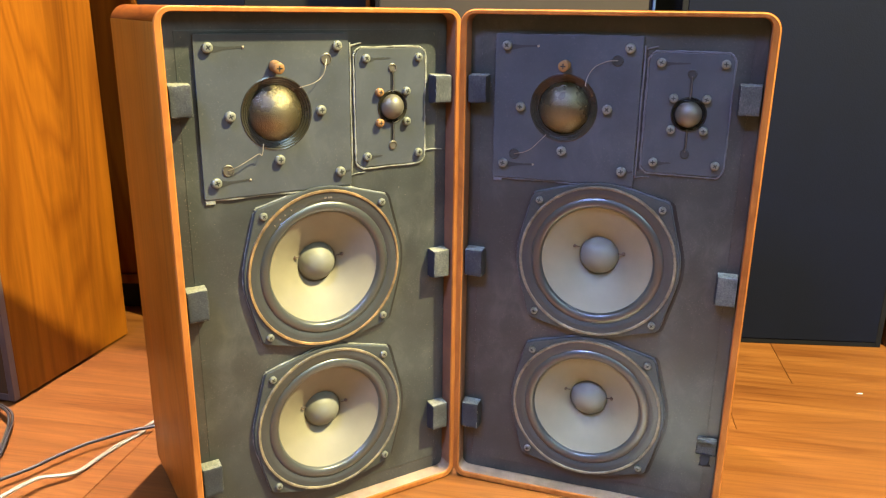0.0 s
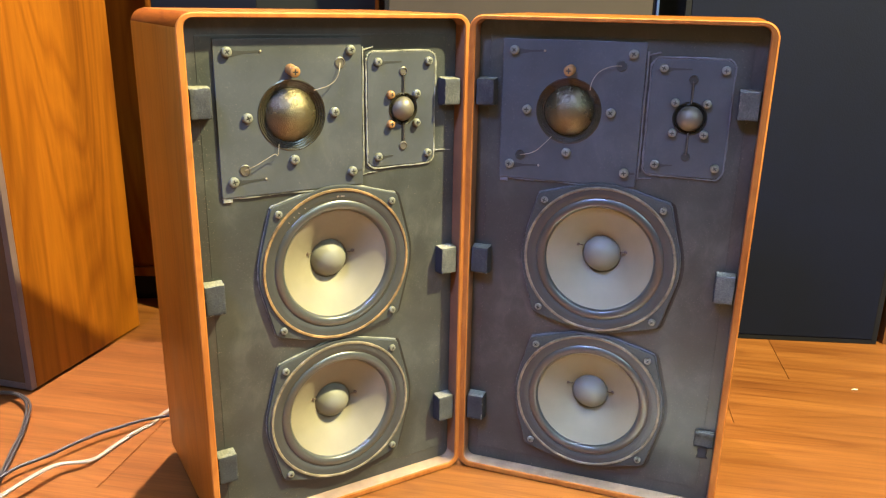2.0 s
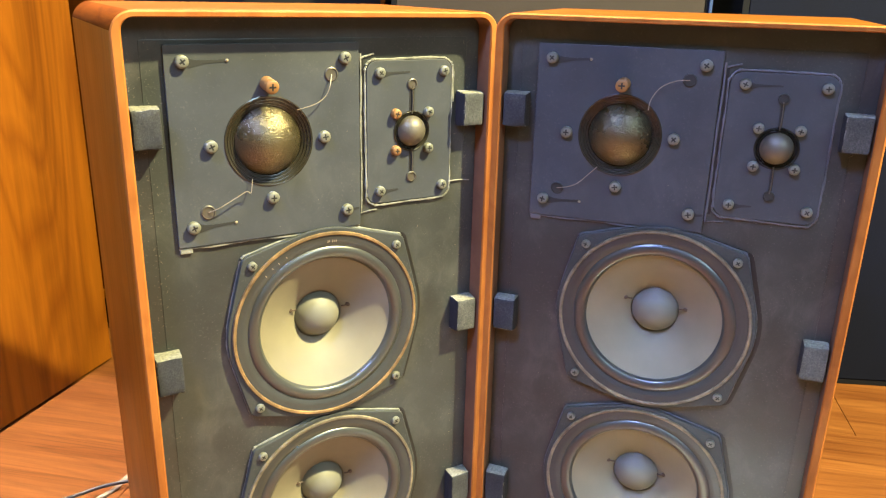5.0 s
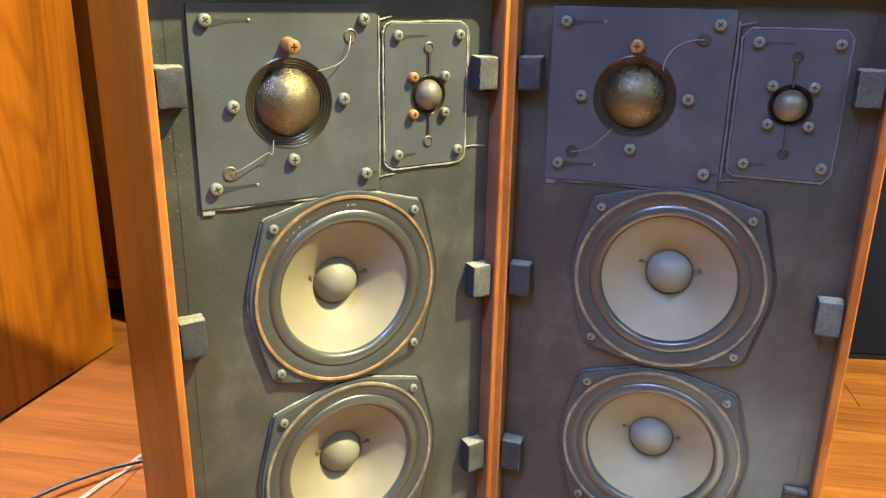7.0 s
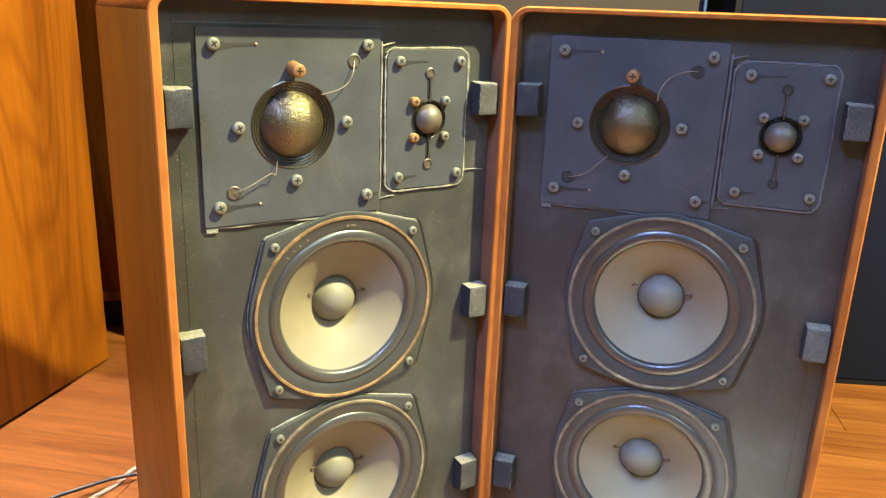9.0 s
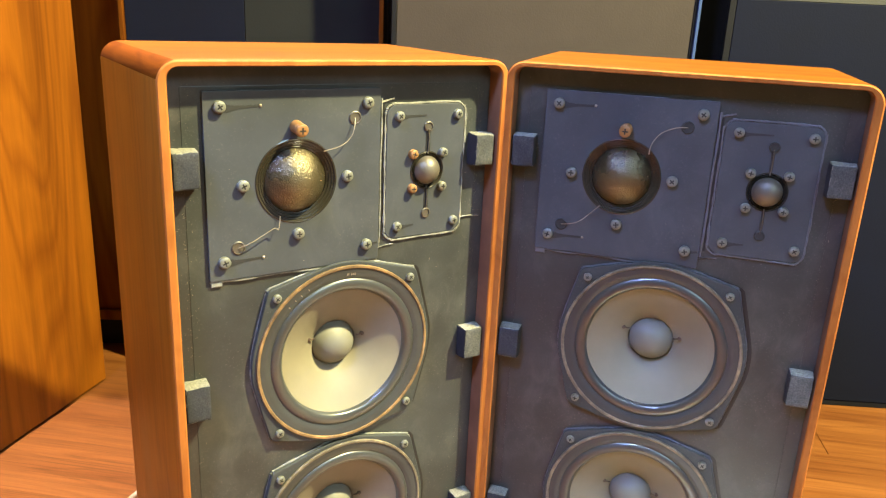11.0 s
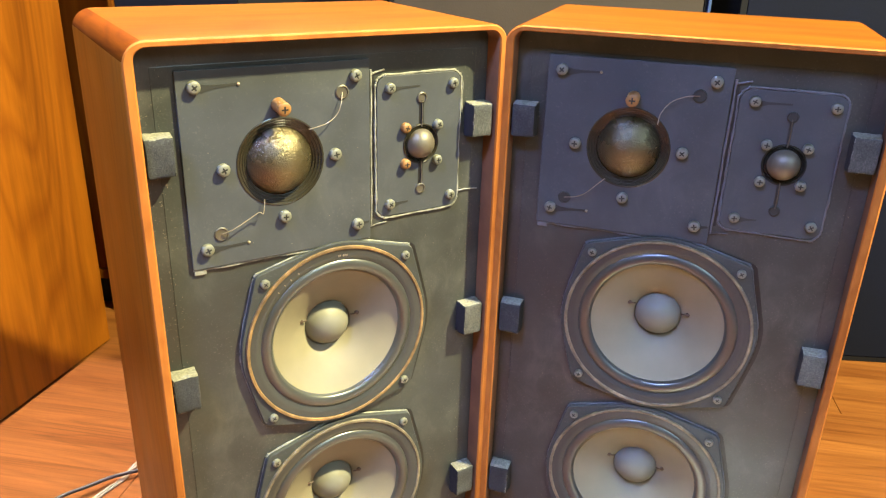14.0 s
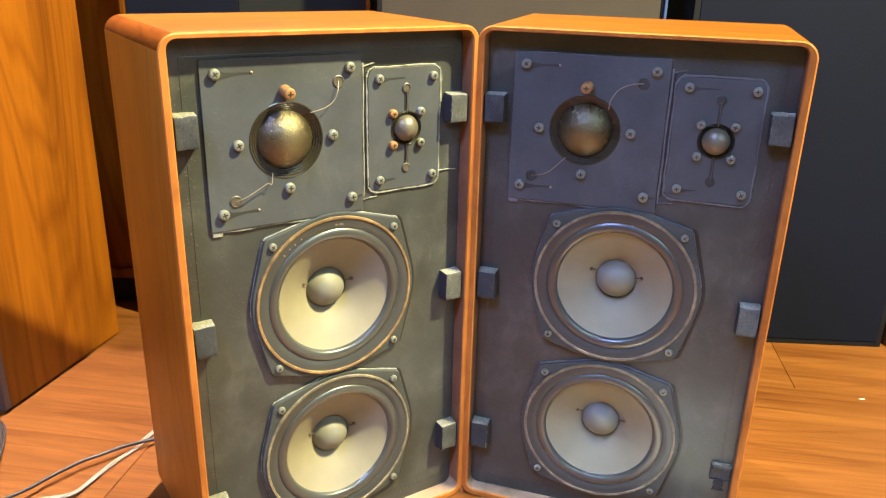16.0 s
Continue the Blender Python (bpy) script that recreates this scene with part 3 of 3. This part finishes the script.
        part("edge_ring", lathe([(0.0992, ff + 0.002), (0.0992, ff - 0.0016), (0.0987, ff - 0.0024), (0.0965, ff - 0.0024), (0.0957, ff - 0.0017), (0.0955, ff + 0.004)], 96), cork_orange if warm_lit and wi == 0 else cork, wf, "raised brown cork ring", smooth=30)
        part("gasket", lathe([(0.0955, ff - 0.0012), (0.0935, ff - 0.0012), (0.0915, ff - 0.0008), (0.0905, ff - 0.0009), (0.087, ff), (0.0835, ff + 0.0014), (0.0835, ff + 0.006), (0.0955, ff + 0.006), (0.0955, ff - 0.0012)], 96), gasket_ring, wf, "dark pressed gasket ring", smooth=30)
        if warm_lit and wi == 0:
            for k, deg in enumerate((84, 85.3, 86.4, 88.6, 89.6, 118, 124, 129, 135)):
                m = at(0.0895 * math.cos(radians(deg)), ff - 0.0008, 0.0895 * math.sin(radians(deg)), 90 - deg)
                part("printed_mark", box(-0.0005, 0.0005, -0.0002, 0.0002, -0.001 if k % 2 else -0.0014, 0.001), solder, wf, "small pale printed bar", at=m)
        roll = [(0.0778 + 0.0064 * math.cos(radians(a)), ff + 0.003 - 0.004 * math.sin(radians(a))) for a in range(0, 181, 12)]
        part("surround", lathe([(0.085, ff + 0.004)] + roll + [(0.0695, ff + 0.0058)], 96), rubber, wf, "shiny black rubber roll surround", smooth=60)
        cone = [(0.0722, ff + 0.0034), (0.0712, ff + 0.0042), (0.06, ff + 0.0096), (0.048, ff + 0.0162), (0.038, ff + 0.0225), (0.031, ff + 0.0275), (0.0268, ff + 0.0308), (0.0256, ff + 0.0318), (0.0256, ff + 0.038)]
        part("cone", lathe(cone, 96), paper, wf, "grey-beige paper cone", smooth=60)
        R, H = 0.0252, 0.0182
        rad = (R * R + H * H) / (2 * H)
        y0 = ff + 0.0335
        cap = [(rad * math.sin(a), y0 - H + rad - rad * math.cos(a)) for a in (math.asin(R / rad) * k / 10 for k in range(10, -1, -1))]
        cap[-1] = (0, cap[-1][1])
        part("dust_cap", lathe([(0.0252, y0 + 0.003)] + cap, 64), cap_paper, wf, "rounded paper dust cap", smooth=60)
        for sx in (-1, 1):
            x, z = 0.0318 * sx, 0.012 * (1 if sx < 0 else 0.6)
            y = ff + 0.0268
            knot = join(lathe([(0.0024, 0.001), (0.0022, -0.0012), (0.001, -0.0018), (0, -0.0016)], 12), tube([(0, 0, 0), (-0.003 * sx, -0.0005, -0.0005), (-0.007 * sx, 0.001, -0.001)], 0.0008))
            part("lead_eyelet", knot, eyelet, wf, "", smooth=50, at=at(x, y - 0.0008, z))
        for sx in (-1, 1):
            for sz in (-1, 1):
                again(screw_b, wf, at(0.076 * sx, ff, 0.0755 * sz, rnd.uniform(0, 90)))
        # bead of sealant round the flange edge
        ol = flange_outline()
        arc = [(x * 1.004, BOARD - 0.001, z * 1.004) for x, z in ol[12:40:2]]
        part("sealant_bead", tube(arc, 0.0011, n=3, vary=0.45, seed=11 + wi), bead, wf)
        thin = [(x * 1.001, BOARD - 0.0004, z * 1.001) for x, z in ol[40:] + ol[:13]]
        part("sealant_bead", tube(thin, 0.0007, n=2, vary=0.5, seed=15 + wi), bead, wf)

    # hook-tape blocks that held the grille
    for side in (-1, 1):
        for z0, z1 in ((0.535, 0.571), (0.305, 0.3445), (0.0775, 0.1185)):
            x0, x1 = sorted((0.147 * side, 0.1722 * side))
            torn = not warm_lit and side > 0 and z0 < 0.1
            if torn:
                z0 = 0.094
            bm = box(x0, x1, 0.002 if torn else -0.0065, BOARD + 0.001, z0, z1, 0.0014, 2)
            if not torn:
                for v in bm.verts:
                    # the front face is cut a little smaller than the foot
                    k = 0.075 * (BOARD - v.co.y) / 0.016
                    v.co.z += ((z0 + z1) / 2 - v.co.z) * k
                    v.co.x += ((x0 + x1) / 2 - v.co.x) * k
            bmesh.ops.subdivide_edges(bm, edges=[e for e in bm.edges if e.calc_length() > 0.004], cuts=7, use_grid_fill=True)
            for v in bm.verts:
                q = v.co * 260 + Vector((side * 9, 3 if warm_lit else 7, 0))
                v.co += Vector((noise.noise(q), noise.noise(q + Vector((5, 1, 2))), noise.noise(q + Vector((1, 8, 3))))) * 0.0007
            bm.normal_update()
            for f in bm.faces:
                f.material_index = 3 if max(map(abs, f.normal)) < 0.86 and f.normal.y < -0.2 else 1 if f.normal.y < -0.7 else (2 if f.normal.z > 0.6 else 0)
            if torn:
                for v in bm.verts:
                    if v.co.y < 0.006 and v.co.z < 0.112:
                        v.co.y += 0.006
                rag = box(x0 + 0.006, x1 - 0.007, BOARD - 0.0016, BOARD + 0.001, z0 - 0.017, z0 + 0.001, 0.0006, 1)
                bmesh.ops.subdivide_edges(rag, edges=rag.edges[:], cuts=4, use_grid_fill=True)
                for v in rag.verts:
                    v.co.x += noise.noise(v.co * 240) * 0.003
                    v.co.z += noise.noise(v.co * 180 + Vector((4, 2, 1))) * 0.002
                part("torn_foam", rag, foam, sp, "torn black foam remnant", smooth=40)
            # right-hand blocks take the tape with the light painted in
            part("foam_block", bm, [foam, velcro_lit if side > 0 else velcro, foam_top, foam_edge], sp, "torn dark foam stub" if torn else "grey foam block faced with hook tape", smooth=40)
    # lint and dust caught along the edges of the board
    verts, faces = [], []
    for k in range(760 if warm_lit else 110):
        edge = rnd.random()
        if edge < 0.3:
            x, z = -rnd.uniform(0.15, 0.172), rnd.uniform(0.3, 0.63) if rnd.random() < 0.7 else rnd.uniform(0.02, 0.63)
        elif edge < 0.72:
            x, z = rnd.uniform(0.143, 0.172), rnd.uniform(0.05, 0.635)
        elif edge < 0.85:
            x, z = rnd.uniform(-0.17, 0.17), rnd.uniform(0.012, 0.03)
        else:
            x, z = rnd.uniform(-0.17, 0.17), rnd.uniform(0.02, 0.635)
        if k % 5 < 2:
            # lint gathers in clumps along the seam of the border
            x, z = (0.1595 if rnd.random() < 0.6 else -0.1595) + rnd.gauss(0, 0.0016), rnd.uniform(0.03, 0.62)
            if noise.noise(Vector((x * 9, 3.1, z * 26))) < 0.02:
                continue
        y = BOARD - 0.0003
        if -0.141 < x < 0.0385 and 0.441 < z < 0.622:
            y = face - 0.0003
        elif 0.0425 < x < 0.1425 and 0.459 < z < 0.606:
            continue
        elif any(math.hypot(x, z - wz) < 0.118 for wz in WOOFERS):
            continue
        long, wide, a = rnd.uniform(0.0002, 0.0009) * (2.4 if rnd.random() < 0.08 else 1), rnd.uniform(0.00015, 0.0004), rnd.uniform(0, math.pi)
        ca, sa = math.cos(a), math.sin(a)
        i = len(verts)
        verts += [(x + ca * long, y, z + sa * long), (x - sa * wide, y - 0.0002, z + ca * wide), (x - ca * long, y, z - sa * long), (x + sa * wide, y - 0.0002, z - ca * wide)]
        faces.append((i, i + 1, i + 2, i + 3))
    # loose fibres: short, nearly straight whiskers, thick along the inner edge of the rim
    for k in range(1100 if warm_lit else 60):
        if k % 4:
            side = -1 if rnd.random() < 0.75 else 1
            x, z = side * (0.1728 - abs(rnd.gauss(0, 0.0022))), rnd.uniform(0.3, 0.61) if side < 0 else rnd.uniform(0.05, 0.6)
            a = rnd.gauss(0 if side < 0 else math.pi, 0.6)
            if noise.noise(Vector((7.0 * side, 1.3, z * 22))) < -0.25:
                continue
        else:
            x, z, a = 0.1595 + rnd.gauss(0, 0.0025), rnd.choice((0.55, 0.59, 0.33, 0.42, 0.1, 0.47)) + rnd.gauss(0, 0.03), rnd.uniform(0, 2 * math.pi)
        if 0.0425 < x < 0.1425 and 0.459 < z < 0.606 or not 0.02 < z < 0.63:
            continue
        bend, wide = rnd.uniform(-0.18, 0.18), rnd.uniform(0.00004, 0.0001)
        i = len(verts)
        n = rnd.randint(1, 2)
        for j in range(n + 1):
            nx, nz = -math.sin(a) * wide, math.cos(a) * wide
            verts += [(x + nx, BOARD - 0.0006 - 0.0003 * j, z + nz), (x - nx, BOARD - 0.0007 - 0.0003 * j, z - nz)]
            x, z, a = x + math.cos(a) * 0.0006, z + math.sin(a) * 0.0006, a + bend
        faces += [(i + 2 * j, i + 2 * j + 1, i + 2 * j + 3, i + 2 * j + 2) for j in range(n)]
    me = bpy.data.meshes.new("dust")
    me.from_pydata(verts, [], faces)
    me.materials.append(dust_grey)
    fl = new("dust", me)
    fl.parent = sp
    tagged(fl, "pale lint and dust along the board edges", kind="stuff")
    for s in spare:
        bpy.data.objects.remove(s)
    return sp


loudspeaker(pose(-0.1272, 0.9523, 0, 0, 0, 31.66), True, "open teak loudspeaker, grille off, standing on the floor in warm light")
loudspeaker(pose(0.2067, 0.9904, 0, 0, 0, -18.42), False, "open teak loudspeaker, grille off, standing on the floor in cool shade")


# ---- the cabinets behind ----
def big_cabinet(name, where, width, depth, height, plinth, sides, front, label, frame_w=0.018, inset=0.008, frame_mat=None, front_label="grille cloth", top_mat=None, shaded_half=None):
    """Floor-standing cabinet, its front along local -y: carcass, plinth, framed front."""
    ob = thing(name, where, label, "loudspeaker", "row of big cabinets behind")
    h0 = plinth
    part("carcass", box(0, width, 0.012, depth, h0, height, 0.0015), sides, ob)
    if plinth:
        part("plinth", box(0.02, width - 0.02, 0.03, depth - 0.01, 0, h0 + 0.002), plinth_black, ob, "recessed black plinth")
    fm = frame_mat or sides
    part("frame_side", box(0, frame_w, 0, 0.0125, h0, height, 0.001), fm, ob)
    part("frame_side", box(width - frame_w, width, 0, 0.0125, h0, height, 0.001), fm, ob)
    part("frame_top", box(frame_w, width - frame_w, 0, 0.0125, height - frame_w, height, 0.001), top_mat or fm, ob)
    part("frame_bottom", box(frame_w, width - frame_w, 0, 0.0125, h0, h0 + frame_w, 0.001), fm, ob)
    # a split grille has its shaded and lit halves coloured as two cloths
    cut = width * 0.47 if shaded_half else width - frame_w - 0.0003
    part("grille", box(frame_w + 0.0003, cut, inset, 0.0125, h0 + frame_w + 0.0003, height - frame_w - 0.0003, 0.001), shaded_half or front, ob, front_label)
    if shaded_half:
        part("grille", box(cut + 0.0008, width - frame_w - 0.0003, inset, 0.0125, h0 + frame_w + 0.0003, height - frame_w - 0.0003, 0.001), front, ob, "grille cloth, lit half painted grey-green")
    return ob


# tall walnut cabinet beside the pair; its side wall faces them
side_turn = math.degrees(math.atan2(0.294, 0.0754)) - 90
big_cabinet("tall_loudspeaker", pose(-0.7074, 1.2262, 0, 0, 0, side_turn) @ pose(-0.42, 0, 0), 0.42, 0.3035, 1.05, 0.005, cabinet_wood, grille_brown, "tall walnut loudspeaker with a brown front in a mauve-grey frame", 0.012, inset=0.0004, frame_mat=frame_mauve, front_label="dark brown front panel")
# wooden cabinet further back in the shade
big_cabinet("wooden_cabinet", pose(-1.02, 1.655, 0), 0.5, 0.3, 1.1, 0.065, cabinet_wood, cabinet_wood, "dark walnut cabinet on a recessed black plinth", 0.02, front_label="plain wooden front")
# cabinet with a dark cloth front, its lit and shaded halves painted in
big_cabinet("grille_loudspeaker", pose(-0.589, 1.6, 0), 0.4555, 0.13, 1.1, 0.0, cabinet_wood, grille_lit, "walnut loudspeaker, dark cloth front painted in shaded and lit halves", 0.008, front_label="grille cloth, shaded half painted dark navy", shaded_half=grille_dark)
# taupe cloth front
taupe = big_cabinet("taupe_loudspeaker", pose(-0.116, 1.515, 0), 0.5, 0.4, 1.1, 0.0, plinth_black, grille_taupe, "large loudspeaker with a taupe cloth front", 0.008, inset=0.002)
part("edge_strip", box(0.4965, 0.5015, -0.004, 0.012, 0.0, 1.1, 0.001), strip_blue_sheen, taupe, "shiny dark edge strip with a blue reflection painted in")
big_cabinet("black_loudspeaker", pose(0.4415, 1.54, 0, 0, 0, -3.5), 0.46, 0.4, 0.742, 0.0, plinth_black, grille_dark, "low black loudspeaker with a dark cloth front", 0.011, inset=-0.001, top_mat=trim_grey)
big_cabinet("brown_cabinet", pose(0.915, 1.515, 0, 0, 0, -3.5), 0.3, 0.3, 0.9, 0.0, back_wood, back_wood, "brown wooden cabinet at the end of the row", 0.02, front_label="plain wooden front")


# ---- cables and scraps ----
def cable(name, pts, r, material, label):
    return tagged(part(name, tube(pts, r, segs=8, n=8), material, smooth=60), label, "cable")


def twin_cable(name, pts, r, material, label, loose=1.0):
    """Two moulded strands side by side that rest on the floor at both ends."""
    path = [Vector(p) for p in pts]
    ob = thing(name, label=label, category="cable")
    for sign in (-1, 1):
        strand = []
        for k, p in enumerate(path):
            d = path[min(k + 1, len(path) - 1)] - path[max(k - 1, 0)]
            side = Vector((-d.y, d.x, 0)).normalized()
            strand.append(p + side * sign * r * (1.04 + 0.25 * loose * (k % 3 == 1)))
        part("strand", tube(strand, r, segs=8, n=8), material, ob, smooth=60)
    return ob


R1, R2, R3 = 0.0018, 0.0026, 0.0021
twin_cable("white_cable", [(-0.33, 1.38, R1), (-0.4, 1.28, R1), (-0.454, 1.174, R1), (-0.463, 1.136, R1), (-0.482, 1.101, R1), (-0.497, 1.062, 0.0025), (-0.507, 1.029, 0.004), (-0.517, 1.013, 0.007), (-0.529, 1.003, 0.011), (-0.544, 0.993, 0.015),
                           (-0.553, 0.978, 0.018), (-0.565, 0.951, 0.02), (-0.576, 0.925, 0.02), (-0.587, 0.901, 0.018), (-0.598, 0.877, 0.012), (-0.614, 0.845, 0.005), (-0.64, 0.8, R1)], R1, cable_white, "twin white speaker cable arching over the plank floor")
twin_cable("white_cable", [(-0.606, 0.872, R1), (-0.596, 0.889, 0.006), (-0.586, 0.898, 0.009), (-0.57, 0.906, 0.01), (-0.556, 0.905, 0.008), (-0.552, 0.897, 0.005), (-0.56, 0.883, R1)], R1, cable_white, "short white cable end bent back on the floor")
cable("black_cable", [(-0.34, 1.23, R2), (-0.41, 1.168, 0.006), (-0.443, 1.146, 0.009), (-0.475, 1.127, 0.011), (-0.5, 1.104, 0.0125), (-0.524, 1.085, 0.0125), (-0.544, 1.061, 0.0125), (-0.559, 1.042, 0.012), (-0.571, 1.023, 0.012), (-0.588, 1.004, 0.012),
                      (-0.603, 0.988, 0.012), (-0.613, 0.966, 0.012), (-0.625, 0.945, 0.008), (-0.65, 0.905, R2)], R2, cable_black, "thin black cable lying on the plank floor")
twin_cable("grey_cable", [(-0.95, 1.2, R3), (-0.82, 1.215, R3), (-0.735, 1.205, 0.012), (-0.694, 1.179, 0.016), (-0.675, 1.154, 0.014), (-0.662, 1.121, 0.012), (-0.648, 1.076, 0.008), (-0.639, 1.036, 0.006), (-0.625, 0.984, 0.005), (-0.62, 0.956, 0.004), (-0.622, 0.92, 0.003), (-0.635, 0.86, R3)], R3, cable_grey, "looped grey twin cable beside the tall cabinet")
bm = slab([(-0.006, -0.0012), (0.001, -0.0026), (0.006, 0.0), (0.0045, 0.0024), (-0.002, 0.0006)], 0, 0.0008)
tagged(part("paper_scrap", bm, flake_white, at=pose(0.756, 1.306, 0.0012, 90, 0, 10)), "tiny white scrap of paper on the floor", "scrap")


# low white plastic tray with a ribbed rim, lying in front of the pair
def ribbed_tray(where, width, depth, height):
    tray = thing("ribbed_tray", where, "low white plastic tray with a ribbed rim on the floor", "tray")
    outline = rounded_rect(-width / 2, width / 2, -depth, 0, 0.012, 5)
    base = slab(outline, -height + 0.004, 0, edge=0.001)
    base.transform(Matrix.Rotation(radians(-90), 4, "X"))
    part("base", base, tray_white, tray)
    count = int(width / 0.0078) - 3
    first_rib = None
    for k in range(count):
        m = at((k - (count - 1) / 2) * 0.0078, -0.0035, height - 0.0045)
        if first_rib is None:
            first_rib = part("rib", box(-0.0022, 0.0022, -0.003, 0.003, 0, 0.0036, 0.0008), tray_white, tray, at=m)
        else:
            again(first_rib, tray, m)
    return tray


ribbed_tray(pose(0.245, 0.892, 0, 0, 0, 3), 0.18, 0.2, 0.0375)


# ---- floor planks ----
PLANK_L, PLANK_W = 1.2, 0.19
plank_mesh = box(-PLANK_L / 2 + 0.0003, PLANK_L / 2 - 0.0003, -PLANK_W / 2 + 0.00005, PLANK_W / 2 - 0.00005, -0.008, 0.0)
ends = [e for e in plank_mesh.edges if all(v.co.z > -0.001 for v in e.verts) and abs(e.verts[0].co.x - e.verts[1].co.x) < 0.001]
bmesh.ops.bevel(plank_mesh, geom=ends, offset=0.0009, segments=1, affect="EDGES")
first = part("plank", plank_mesh, laminate, floor)
turn = Matrix.Rotation(FLOOR_TURN, 4, "Z")
rnd = random.Random(2)
ORIGIN = turn.inverted() @ Vector((0.653, 1.345, 0))
used = False
def clipped(bm_matrix):
    """A plank cut off where it meets the walls."""
    bm = box(-PLANK_L / 2 + 0.0003, PLANK_L / 2 - 0.0003, -PLANK_W / 2 + 0.0001, PLANK_W / 2 - 0.0001, -0.008, 0.0)
    bm.transform(bm_matrix)
    for co, no in (((ROOM[0], 0, 0), (-1, 0, 0)), ((ROOM[1], 0, 0), (1, 0, 0)), ((0, ROOM[2], 0), (0, -1, 0)), ((0, ROOM[3], 0), (0, 1, 0))):
        bmesh.ops.bisect_plane(bm, geom=bm.verts[:] + bm.edges[:] + bm.faces[:], plane_co=co, plane_no=no, clear_outer=True)
        cut = [e for e in bm.edges if e.is_boundary]
        if cut:
            bmesh.ops.holes_fill(bm, edges=cut)
    bm.transform(bm_matrix.inverted())
    return bm


for row in range(-26, 14):
    shift = 0.0 if row == 0 else rnd.random() * PLANK_L
    if row == -3:
        shift = (turn.inverted() @ Vector((-0.47, 1.01, 0))).x - ORIGIN.x
        shift %= PLANK_L
    for col in range(-4, 5):
        x, y = ORIGIN.x + shift + (col + 0.5) * PLANK_L, ORIGIN.y + (row + 0.5) * PLANK_W
        m = Matrix.Translation(turn @ Vector((x, y, 0))) @ turn
        ends = [m @ Vector((sx * PLANK_L / 2, sy * PLANK_W / 2, 0)) for sx in (-1, 1) for sy in (-1, 1)]
        inside = [ROOM[0] < e.x < ROOM[1] and ROOM[2] < e.y < ROOM[3] for e in ends]
        if all(inside):
            if not used:
                first.matrix_basis = m
                used = True
            else:
                again(first, floor, m)
            continue
        bm = clipped(m)
        if bm.faces:
            part("plank", bm, laminate, floor, at=m)
        else:
            bm.free()
